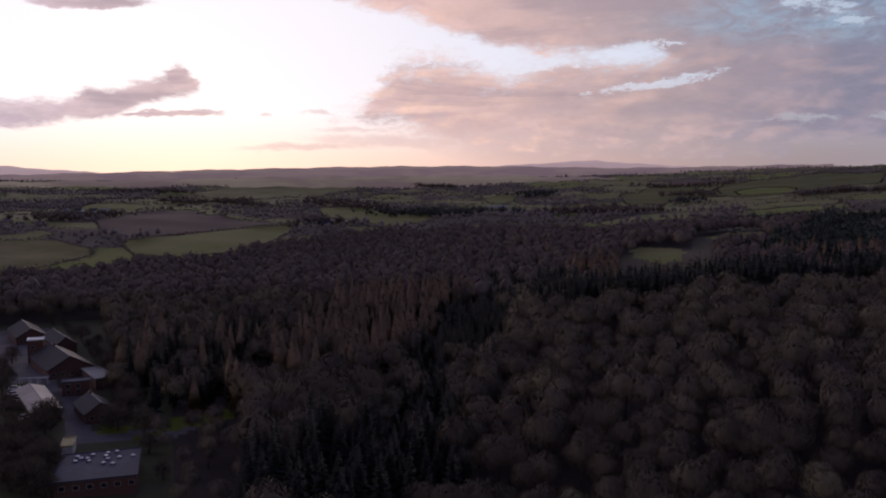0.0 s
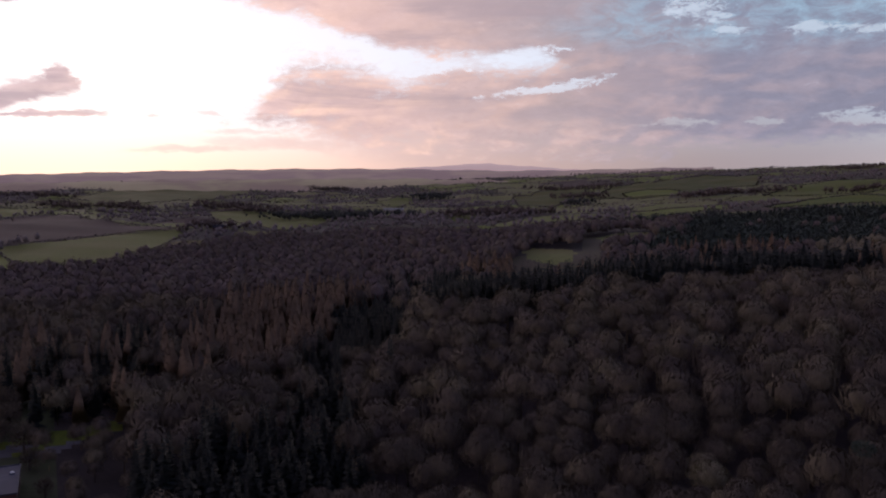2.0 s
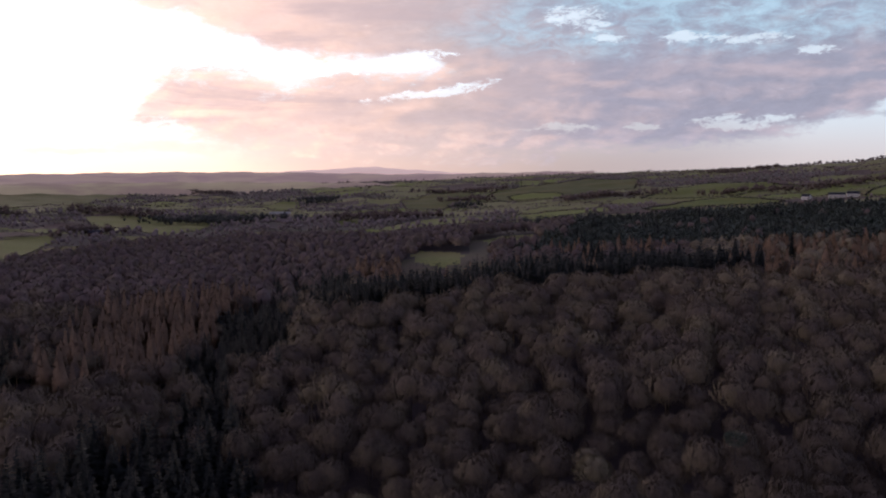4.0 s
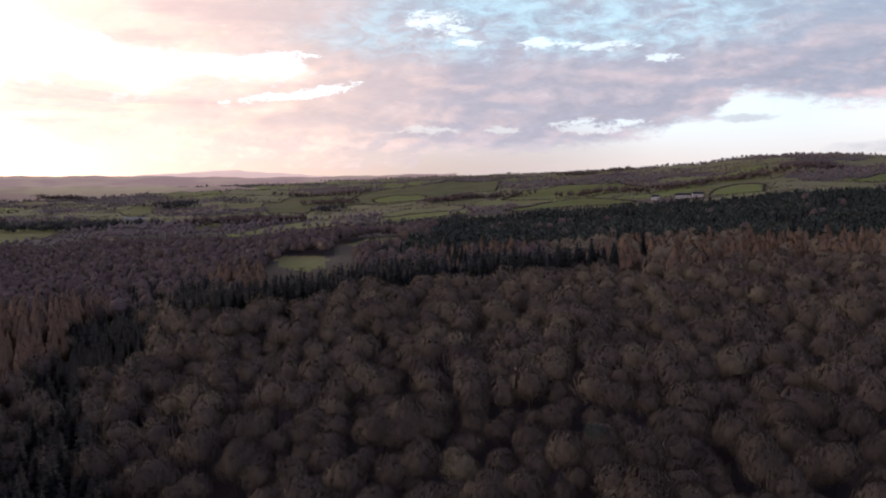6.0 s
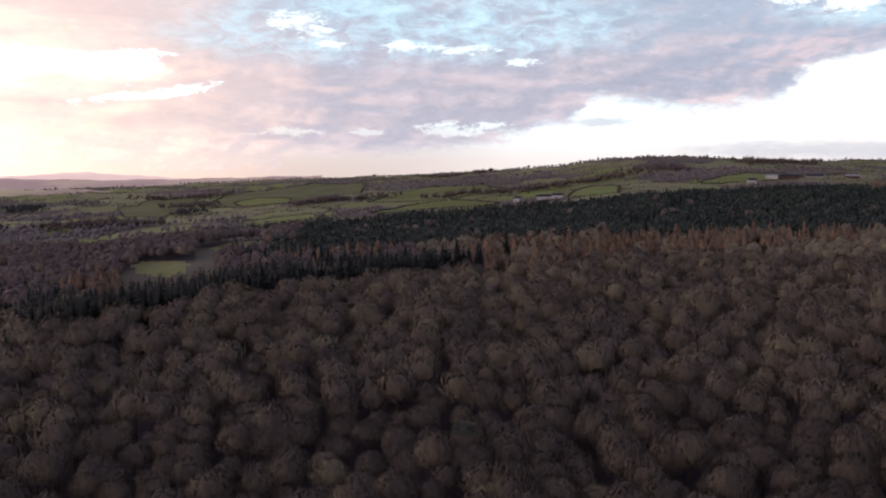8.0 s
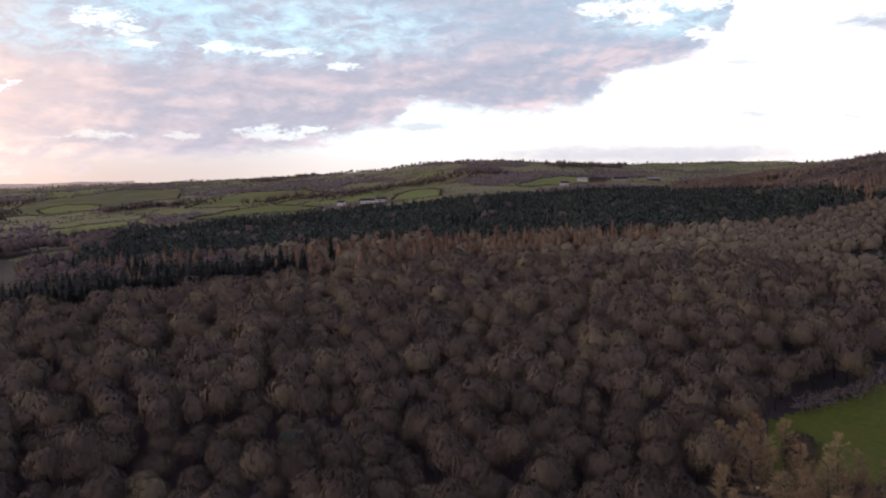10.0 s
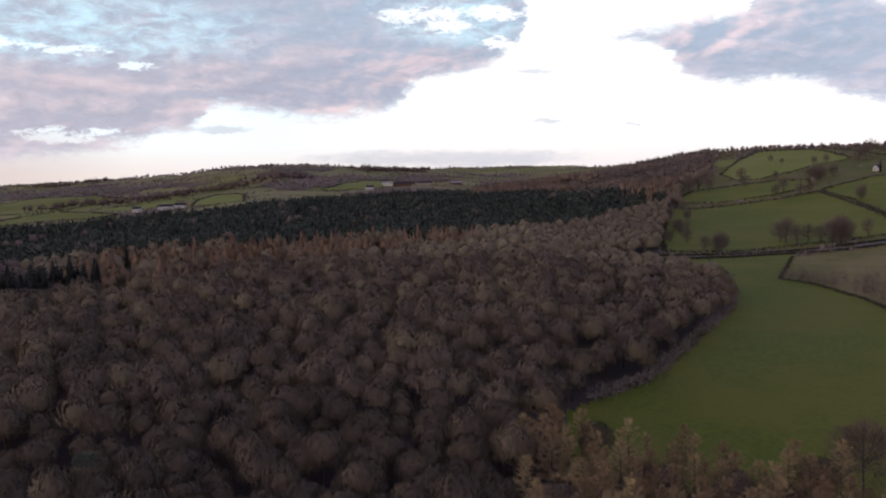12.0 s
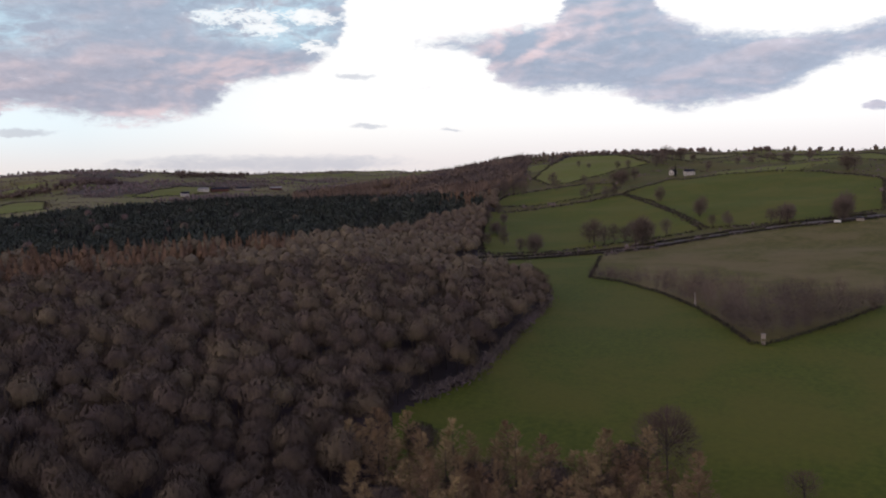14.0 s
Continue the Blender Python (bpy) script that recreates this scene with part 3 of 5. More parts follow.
FIELD_CLUMPS += [(829, -30, 6, 14, 1.6), (1153, -62, 3, 10, 1.85), (1280, 119, 2, 6, 0.95), (1384, 205, 6, 22, 1.85), (1391, 158, 2, 6, 1.0), (1342, 62, 5, 18, 1.05), (1305, 0, 4, 15, 1.35),
                 (1130, 370, 8, 24, 1.45), (1222, 355, 2, 20, 1.8), (948, 330, 3, 9, 1.0), (860, 298, 4, 9, 1.0), (781, 270, 5, 8, 1.0), (703, 246, 5, 7, 1.0), (1354, 254, 2, 10, 1.1)]
SITE_TREES = [(-100, 197), (-99, 204), (-114, 221), (-117, 247), (-115, 250), (-115, 234), (-127, 287), (-94, 246), (-101, 266), (-110, 284), (-102, 278), (-166, 330), (-161, 313), (-85, 241), (-79, 227), (-69, 208), (-101, 196), (-102, 205), (-107, 211), (-95, 196), (-90, 192), (-114, 228), (-120, 232), (-117, 240), (-112, 239), (-130, 253), (-124, 245), (-110, 212), (-97, 248), (-96, 257), (-108, 286), (-96, 263), (-122, 310), (-147, 356), (-136, 336), (-145, 281), (-134, 263), (-127, 254), (-148, 290), (-111, 225)]
SITE_TREES += [(-108, 216), (-105, 220), (-99, 209), (-100, 214), (-101, 199), (-95, 193), (-97, 201), (-106, 204), (-115, 220), (-96, 206), (-125, 323), (-116, 308), (-109, 293), (-131, 332), (-132, 346), (-158, 376), (-166, 385), (-177, 404), (-148, 368), (-194, 428), (-206, 446), (-224, 458), (-234, 467)]
DRIVE = np.array([(-104, 242), (-94, 242), (-88, 251), (-87, 261), (-83, 256), (-85, 244), (-91, 234), (-101, 232)], float)
OAK_AT, BUSH_AT, SPIKE_AT, PINE_AT = (218, 35), (212, -1), (316, 435), (103, 159)
COPSES = [(1, (-48, 1424), (20, 1371)), (1, (20, 1371), (107, 1316)), (1, (185, 2003), (247, 1990)), (0, (168, 1311), (294, 1384)), (1, (368, 979), (428, 978)), (0, (503, 2292), (703, 2171)), (0, (-163, 3034), (27, 2610)), (1, (443, 1637), (482, 1624)),
          (0, (832, 1397), (935, 1280)), (0, (935, 1280), (1117, 1265)), (0, (1117, 1265), (1410, 1310)), (0, (1347, 2258), (1503, 2135)), (0, (1649, 1353), (2185, 1538)), (1, (-109, 1378), (-41, 1377)), (1, (-41, 1377), (38, 1325)), (1, (179, 2033), (249, 2089)), (0, (172, 1308), (334, 1351)), (1, (340, 997), (457, 1006)), (0, (456, 1798), (560, 1787)), (0, (635, 1546), (863, 1601)), (0, (-268, 1752), (-118, 1500)), (0, (-574, 1831), (-327, 1605)), (0, (-186, 1128), (-131, 1159)), (0, (-517, 1100), (-487, 1287)), (0, (-917, 2349), (-646, 2199))]
STACK_AT = (396, 288)
# stands of one kind in the woods: 0 broadleaf, 1 spruce, 2 larch, 3 pine; their share; outline
STANDS = [
    (2, 0.62, [(-87, 242), (-122, 327), (-111, 373), (-79, 383), (-48, 294), (-61, 258)]),
    (1, 0.30, [(-87, 242), (-122, 327), (-111, 373), (-79, 383), (-48, 294), (-61, 258)]),
    (2, 0.92, [(-55, 292), (-65, 370), (-64, 430), (-59, 487), (-30, 540), (5, 553), (20, 495), (4, 433), (-7, 380), (-12, 342), (-30, 315)]),
    (1, 0.90, [(-41, 181), (-47, 223), (-42, 243), (-17, 255), (-12, 286), (-21, 317), (-5, 384), (-1, 439), (22, 508), (43, 502), (32, 372), (20, 331), (15, 284), (8, 262), (7, 221), (4, 189)]),
    (0, 1.00, [(-4, 279), (-2, 313), (11, 316), (15, 283), (9, 265)]),
    (1, 0.62, [(28, 505), (27, 614), (59, 678), (85, 616), (62, 470), (40, 420)]),
    (2, 0.85, [(73, 527), (91, 639), (129, 583), (110, 496), (89, 476)]),
    (1, 0.985, [(39, 370), (58, 365), (79, 370), (125, 385), (173, 388), (229, 381), (266, 387), (291, 431), (270, 450), (228, 512), (167, 514), (104, 489), (58, 476)]),
    (2, 0.30, [(106, 427), (139, 428), (189, 425), (232, 476), (228, 512), (173, 533), (131, 524)]),
    (2, 0.60, [(208, 572), (248, 611), (319, 588), (284, 508), (239, 532)]),
    (3, 0.985, [(197, 587), (252, 673), (419, 994), (472, 1013), (564, 1054), (628, 976), (772, 927), (1070, 811), (545, 413), (456, 483), (347, 539), (310, 554), (264, 586)]),
    (3, 0.985, [(727, 899), (872, 894), (989, 843), (1175, 774), (1290, 740), (1081, 535), (1126, 473), (1024, 369), (945, 340), (846, 356), (662, 328), (578, 356), (500, 427), (436, 478)]),
    (2, 0.66, [(262, 414), (337, 507), (378, 498), (452, 464), (519, 415), (575, 354), (511, 315), (422, 337), (351, 360), (291, 347), (253, 344)])]


def inside(x, y, outline):
    """Which places lie within an outline."""
    hit = np.zeros(x.shape, bool)
    for (x0, y0), (x1, y1) in zip(outline, np.roll(outline, -1, 0)):
        if y0 != y1:
            hit ^= ((y0 > y) != (y1 > y)) & (x < (x1 - x0) * (y - y0) / (y1 - y0) + x0)
    return hit


def mesh_of(name, verts, faces, materials, index=None, smooth=False, normals=None):
    """A mesh from an array of places and one of triangles or quads."""
    me = bpy.data.meshes.new(name)
    n, k = faces.shape
    me.vertices.add(len(verts))
    me.vertices.foreach_set("co", np.ascontiguousarray(verts, np.float32).ravel())
    me.loops.add(n * k)
    me.loops.foreach_set("vertex_index", np.ascontiguousarray(faces, np.int32).ravel())
    me.polygons.add(n)
    me.polygons.foreach_set("loop_start", np.arange(n, dtype=np.int32) * k)
    for m in materials:
        me.materials.append(m)
    if index is not None:
        me.polygons.foreach_set("material_index", np.ascontiguousarray(index, np.int32))
    me.update(calc_edges=True)
    if smooth or normals is not None:
        me.shade_smooth()
    if normals is not None:
        me.normals_split_custom_set_from_vertices(normals)
    return me


rng = np.random.default_rng(7)


def along_lane(x, y):
    """The distance to the lane."""
    best = np.full(np.shape(x), 1e9)
    for p, q in zip(LANE_LINE[:-1], LANE_LINE[1:]):
        d = q - p
        u = np.clip(((x - p[0]) * d[0] + (y - p[1]) * d[1]) / (d @ d), 0, 1)
        best = np.minimum(best, np.hypot(x - p[0] - u * d[0], y - p[1] - u * d[1]))
    return best


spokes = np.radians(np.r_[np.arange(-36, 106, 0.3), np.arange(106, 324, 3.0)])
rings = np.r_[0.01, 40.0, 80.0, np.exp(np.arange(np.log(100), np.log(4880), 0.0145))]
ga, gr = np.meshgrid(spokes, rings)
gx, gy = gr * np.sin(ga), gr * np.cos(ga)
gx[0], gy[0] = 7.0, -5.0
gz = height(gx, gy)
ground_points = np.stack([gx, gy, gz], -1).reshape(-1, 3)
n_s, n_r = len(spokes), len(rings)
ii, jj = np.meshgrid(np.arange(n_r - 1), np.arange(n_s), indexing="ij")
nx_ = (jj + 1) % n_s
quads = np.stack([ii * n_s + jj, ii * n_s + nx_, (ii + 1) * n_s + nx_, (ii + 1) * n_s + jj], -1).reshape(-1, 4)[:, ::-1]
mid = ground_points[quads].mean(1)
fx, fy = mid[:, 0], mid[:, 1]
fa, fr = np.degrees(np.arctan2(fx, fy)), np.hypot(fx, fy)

owner = np.full(len(quads), -1)
for k, (_, _, _, outline) in enumerate(FIELDS):
    owner[(owner < 0) & inside(fx, fy, outline) & ((fr > 200) | (fa > 84))] = k
site = (fa > -40) & (fa < -17.6) & (fr > 180) & (fr < 480) & (owner < 0)
owner[site] = -5
YARD = np.array([(-155, 298), (-146, 301), (-117, 260), (-104, 235), (-78, 237), (-72, 258), (-80, 247), (-102, 245), (-112, 268), (-129, 297), (-140, 328), (-166, 384), (-192, 419), (-224, 400), (-176, 329)], float)
owner[(inside(fx, fy, YARD) & (owner < 0)) | inside(fx, fy, DRIVE)] = -2
meadow = [n for n, _, _, _ in FIELDS].index("meadow")
owner[(owner == -1) & (fa > 77) & (fa < 106) & (fr > 190) & (fr < 660)] = meadow
owner[along_lane(fx, fy) < 5.5] = -3
glades = ((fa > 11.3) & (fa < 17.0) & (fr > 540) & (fr < 712)) | ((fa > 15.8) & (fa < 20.8) & (fr > 705) & (fr < 875))
owner[glades & (owner == -1)] = -6


def wooded(a, r):
    """Where the woods stand, but for the fields cut out of them."""
    w = 2.0 * np.sin(a * 0.9) + 1.5 * np.sin(a * 0.37 + 1)
    limit = np.interp(a, (-36, -26.8, -22.5, -19.7, -16.5, -13, -9.8, -6.8, -3.2, 2.2, 6.8, 10.3, 15.3, 18.1, 21.3, 24.8, 28.3, 32.7, 39.8, 49.6, 56.6, 60.2, 63.7, 71.5, 73, 78),
                      (713, 713, 740, 772, 773, 818, 922, 990, 1031, 1044, 992, 914, 936, 957, 1010, 1103, 1137, 1158, 1203, 1298, 1400, 1420, 1330, 1330, 1040, 700))
    side = np.interp(r, (150, 220, 255, 267, 282, 298, 328, 358, 401, 444, 467, 500, 530, 556, 575, 604, 640, 700, 960, 1000),
                     (63, 64.2, 65, 65.5, 67.2, 69.1, 70.6, 71.8, 73.1, 74.2, 74.4, 74.3, 72.8, 70.4, 68.2, 67.4, 69.6, 70, 70.6, 71.2))
    main = (a < side) & (r < limit + 6 * w) & (r > 120)
    larches = (a > 61) & (a < 83.5 + 0.5 * w) & (r > 150) & (r < np.interp(a, (61, 67, 72, 75.5, 80, 84), (222, 214, 216, 204, 212, 196)))
    spur = (a > 61.5 + w * 0.8 + 2.5 * np.sin(r / 70)) & (a < 73 + w) & (r > 1290 + 40 * np.sin(a * 2)) & (r < 1750)
    crest = (np.sin(a * 4.1) + np.sin(a * 1.7 + 2) > np.where(a > 77, -0.2, -3)) & ((np.sin(a * 23) + np.sin(r / 7 + a * 9) > 0.5) | (a < 73.5)) & (a > 63.5) & (a < 88 + w) & (r > 1570 + 20 * w) & (r < 1750)
    glade = ((a > 11.3) & (a < 16.6 + 0.4 * w) & (r > 520) & (r < 700 + 8 * w)) | ((a > 16.0) & (a < 20.6) & (r > 700) & (r < 870))
    yard = (a > -40) & (((a < -17.5) & (r > 140) & (r < 225)) | ((a < -18.9) & (r >= 225) & (r < 300)) | ((a < -21.1) & (r >= 300) & (r < 470)))
    return (main | larches | spur | crest) & ~yard & ~glade


owner[(owner == -1) & (fa > 67) & (fa < 78) & (fr > 230) & (fr < np.interp(fa, (67, 70.2, 74.5, 77.7), (604, 648, 688, 702))) & ~wooded(fa, fr)] = meadow

# patchwork of far fields
seed_a, seed_r = rng.uniform(-38, 108, 760), np.exp(rng.uniform(np.log(680), np.log(4900), 760) * 0.5 + 0.5 * np.log(rng.uniform(680, 4900, 760)))
seeds = np.stack([seed_a / 57.3 * 1800, np.log(seed_r) * 1800 * 1.25], -1)
far = np.flatnonzero((owner == -1) & ~wooded(fa, fr) & (fr > np.where((fa > 67.5) | (fa < -12), 650, 850)) & (fa > -38) & (fa < 107))
spot = np.stack([fa[far] / 57.3 * 1800, np.log(fr[far]) * 1800 * 1.25], -1)
patch = np.concatenate([((s[:, None] - seeds[None]) ** 2).sum(-1).argmin(1) for s in np.array_split(spot, 60)])
kinds = rng.choice(6, len(seeds), p=(0.37, 0.14, 0.10, 0.06, 0.09, 0.24))
FAR_MATERIALS = (HAZED_GRASS, LUSH, PALE, SOIL, ROUGH, SCRUB, HILLSIDE)
near_hill = (seed_a > 67.5) & (seed_r < 1900)
kinds[near_hill] = np.where(kinds[near_hill] == 1, 1, 6)
patch_of = np.full(len(quads), -1)
patch_of[far] = patch
owner[far] = -4


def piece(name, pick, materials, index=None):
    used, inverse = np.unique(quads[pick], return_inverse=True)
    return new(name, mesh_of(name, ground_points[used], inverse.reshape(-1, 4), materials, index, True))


def ridge(name, reach, start, end, tops, material, label):
    """A long low hill far off: crest heights over the eye, in degrees, at even steps from start to end."""
    a = np.radians(np.linspace(start, end, 160))
    crest = EYE + reach * np.tan(np.radians(np.interp(np.linspace(0, len(tops) - 1, 160), np.arange(len(tops)), tops)))
    crest = crest + 2.0 * np.sin(a * 90) + 1.2 * np.sin(a * 260 + 1)
    rows = []
    for off, drop in ((-420, 0.0), (-240, 0.45), (-90, 0.85), (0, 1.0), (60, 0.8)):
        z = np.minimum(crest, -20 + (crest + 20) * drop) if drop else np.full(160, -20.0)
        rows.append(np.stack([(reach + off) * np.sin(a), (reach + off) * np.cos(a), z], -1))
    v = np.concatenate(rows)
    i, j = np.meshgrid(np.arange(4), np.arange(159), indexing="ij")
    q = np.stack([i * 160 + j, i * 160 + j + 1, (i + 1) * 160 + j + 1, (i + 1) * 160 + j], -1).reshape(-1, 4)[:, ::-1]
    tagged(new(name, mesh_of(name, v, q, [material], None, True)), label, "hill", kind="structure")


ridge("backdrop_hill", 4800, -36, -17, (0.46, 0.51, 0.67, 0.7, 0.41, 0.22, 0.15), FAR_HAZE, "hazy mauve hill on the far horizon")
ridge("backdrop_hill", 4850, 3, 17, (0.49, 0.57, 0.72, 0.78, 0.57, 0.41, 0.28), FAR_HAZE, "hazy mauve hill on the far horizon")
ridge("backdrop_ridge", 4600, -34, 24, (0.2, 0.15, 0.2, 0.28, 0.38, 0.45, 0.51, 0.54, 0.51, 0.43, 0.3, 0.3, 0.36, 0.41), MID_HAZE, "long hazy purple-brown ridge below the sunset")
# Added ridge: its glow stands in for haze over the far fields.
ridge("backdrop_slope", 3000, -38, 15, (-0.37, -0.32, -0.24, -0.22, -0.17, -0.11, -0.09, -0.11, -0.17, -0.27, -0.53), LOW_HAZE, "olive-brown ridge with haze painted in, across the far valley")

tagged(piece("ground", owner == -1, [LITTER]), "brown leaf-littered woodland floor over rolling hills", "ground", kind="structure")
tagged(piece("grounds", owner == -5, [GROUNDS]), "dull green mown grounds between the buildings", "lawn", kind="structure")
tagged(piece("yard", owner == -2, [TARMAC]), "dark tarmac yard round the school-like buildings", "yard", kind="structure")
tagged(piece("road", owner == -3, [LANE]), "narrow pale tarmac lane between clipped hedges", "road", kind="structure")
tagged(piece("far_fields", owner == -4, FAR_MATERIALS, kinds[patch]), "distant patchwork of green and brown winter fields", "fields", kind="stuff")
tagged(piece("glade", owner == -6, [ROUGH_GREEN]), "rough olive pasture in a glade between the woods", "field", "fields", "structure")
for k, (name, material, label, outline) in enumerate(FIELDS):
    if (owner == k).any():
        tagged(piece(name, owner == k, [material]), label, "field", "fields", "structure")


# ---- trees ----
def slivers(at, way, length, width, r, face=None, out=None):
    """Thin triangles from places at along way: twigs or needle sprays. face: about where they face; out: the side they turn to."""
    side = np.cross(way, r.normal(size=at.shape) if face is None else face + r.normal(size=at.shape) * 0.18)
    side *= (np.broadcast_to(width, len(at))[:, None] / 2) / (np.linalg.norm(side, axis=1, keepdims=True) + 1e-9)
    if out is not None:
        side *= np.where((np.cross(side, way) * out).sum(1, keepdims=True) < 0, -1.0, 1.0)
    v = np.stack([at - side, at + side, at + way * np.broadcast_to(length, len(at))[:, None]], 1).reshape(-1, 3)
    return v, np.arange(len(v)).reshape(-1, 3)


def unit(v):
    return v / (np.linalg.norm(v, axis=-1, keepdims=True) + 1e-9)


def tube(points, radii, sides=5):
    """A tapered limb along points."""
    points = np.asarray(points, float)
    rows = []
    for i, p in enumerate(points):
        d = unit(points[min(i + 1, len(points) - 1)] - points[max(i - 1, 0)])
        u = unit(np.cross(d, (0.3, 1, 0.2)))
        w = np.cross(d, u)
        a = np.arange(sides) * 2 * np.pi / sides
        rows.append(p + radii[i] * (np.cos(a)[:, None] * u + np.sin(a)[:, None] * w))
    v = np.concatenate(rows)
    f = []
    for i in range(len(points) - 1):
        for j in range(sides):
            a, b = i * sides + j, i * sides + (j + 1) % sides
            f += [(a, b, b + sides), (a, b + sides, a + sides)]
    return v, np.array(f)


def join(pieces):
    vs, fs, n = [], [], 0
    for v, f in pieces:
        vs.append(v), fs.append(f + n)
        n += len(v)
    return np.concatenate(vs), np.concatenate(fs)


def broadleaf(seed, twigs, width, length, tall=15.0, spread=5.4, limbs=9, low=-0.35, sit=0.60, skin=0, mass=(0.45, 0.68)):
    """A bare oak or ash in winter: trunk with limbs, and a domed, lobed crown of fine twigs over a denser heart.
    skin: rings of the close inner mass of twigs, where the crown is seen from afar."""
    r = np.random.default_rng(seed)
    fork = tall * 0.42
    lean = r.normal(size=2) * 0.35
    wood = [tube([(0, 0, -0.8), (lean[0] * 0.3, lean[1] * 0.3, fork * 0.5), (lean[0], lean[1], fork), (lean[0] * 1.3, lean[1] * 1.3, tall * 0.72)], (0.36, 0.28, 0.22, 0.08))]
    lobes = unit(r.normal(size=(13, 3)) + (0, 0, 0.4))
    swell = r.uniform(-0.17, 0.2, 13)

    def shell(d):
        return 0.9 + (np.exp(-((1 - d @ lobes.T) / 0.13)) * swell).sum(1)

    middle = np.array([lean[0], lean[1], tall * sit])
    size = np.array([spread, spread, tall * (1 - sit)])
    for i in range(limbs):
        a = i * 2.4 + r.uniform(-0.4, 0.4)
        d = unit(np.array([np.cos(a), np.sin(a), r.uniform(0.1, 1.3)]))
        tip = middle + d * size * 0.85 * shell(d[None])[0]
        base = np.array([lean[0], lean[1], fork * r.uniform(0.8, 1.25)])
        bend = (base + tip) / 2 + (0, 0, -0.6) + r.normal(size=3) * 0.3
        wood.append(tube([base, bend, tip], (0.15, 0.09, 0.02), 4))
    heart = 0 if skin else twigs // 9
    d = unit(r.normal(size=(twigs * 2, 3)))
    d = d[d[:, 2] > low + r.uniform(-0.2, 0.2, len(d))][:twigs]
    far = r.uniform(0.0, 1.0, len(d)) ** 0.33
    far[:heart] = r.uniform(0.25, 0.7, heart)
    at = middle + d * size * (shell(d) * (0.35 + 0.65 * far))[:, None]
    way = unit(d * 1.0 + (0, 0, 0.55) + r.normal(size=d.shape) * 0.32)
    if skin:
        along = np.array([0, 0, 1.0]) - d * d[:, 2:] + r.normal(size=d.shape) * 0.4
        way = unit(unit(along - d * (along * d).sum(1, keepdims=True)) + d * r.uniform(0.15, 0.75, (len(d), 1)))
        at = middle + d * size * (shell(d) * (0.62 + 0.36 * r.uniform(0, 1, len(d)) ** 0.6))[:, None]
    thick = width * r.uniform(0.6, 1.3, len(d))
    long = length * r.uniform(0.6, 1.2, len(d))
    thick[:heart] *= 3.0
    long[:heart] *= 1.3
    crown = slivers(at - way * (long * 0.6)[:, None], way, long, thick, r, d, d)
    if skin:
        turns = 2 * skin - 1
        tilt, turn = np.meshgrid(np.linspace(0.08, np.arccos(low), skin), np.arange(turns) * 2 * np.pi / turns, indexing="ij")
        turn = turn + (np.arange(skin) % 2)[:, None] * np.pi / turns
        g = np.stack([np.sin(tilt) * np.cos(turn), np.sin(tilt) * np.sin(turn), np.cos(tilt)], -1).reshape(-1, 3)
        bulk = middle + g * size * (shell(g) * r.uniform(*mass, len(g)))[:, None]
        i, j = np.meshgrid(np.arange(skin - 1), np.arange(turns), indexing="ij")
        a, b = i * turns + j, i * turns + (j + 1) % turns
        crown = join([(bulk, np.concatenate([np.stack([a, a + turns, b], -1).reshape(-1, 3), np.stack([b, a + turns, b + turns], -1).reshape(-1, 3)])), crown])
    return join(wood), crown


def conifer(seed, whorls, branches, tall=18.0, spread=2.3, droop=-0.35, gap=1.0, core=True, foot=0.12, plain=False):
    """A spruce, pine or larch: a straight stem with whorls of sprays that shorten towards the tip."""
    r = np.random.default_rng(seed)
    stem = tube([(0, 0, -0.6), (0.05, 0, tall * 0.5), (0, 0.05, tall)], (0.22, 0.13, 0.02), 5)
    k = np.repeat(np.arange(whorls), branches)
    up = foot + (1 - foot) * (k + r.uniform(-0.4, 0.4, len(k))) / whorls
    up = np.clip(up, foot, 0.985)
    a = r.uniform(0, 2 * np.pi, len(k))
    reach = spread * (1 - up) ** 0.85 / (1 - foot) * r.uniform(0.65, 1.2, len(k)) + 0.25
    way = unit(np.stack([np.cos(a), np.sin(a), droop + 0.5 * up + r.normal(size=len(k)) * 0.12], -1))
    at = np.stack([np.zeros(len(k)), np.zeros(len(k)), up * tall], -1)
    tip = at + way * reach[:, None]
    side = np.stack([-np.sin(a), np.cos(a), np.zeros(len(k))], -1) * (reach * 0.30 * gap + 0.08)[:, None]
    belly = at + way * (reach * 0.55)[:, None]
    v = np.stack([at, belly - side, tip, belly + side - (0, 0, 0.15)], 1).reshape(-1, 3)
    n = np.arange(len(k))[:, None] * 4
    f = n + (1, 3, 2) if plain else np.concatenate([n + (0, 1, 2), n + (0, 2, 3)])
    if plain:
        v[0::4] = v[2::4]
        v[1::4] = np.repeat(at, 1, 0) - side
        v[3::4] = np.repeat(at, 1, 0) + side
    crown = [(v, f)]
    if core:
        m = 6
        b = np.arange(m) * 2 * np.pi / m
        ring = np.stack([np.cos(b) * spread * 0.5, np.sin(b) * spread * 0.5, np.full(m, tall * (foot + 0.05))], -1) * r.uniform(0.85, 1.15, (m, 1))
        crown.append((np.r_[ring, [(0, 0, tall * 0.8)]], np.array([(i, (i + 1) % m, m) for i in range(m)])))
    return stem, join(crown)


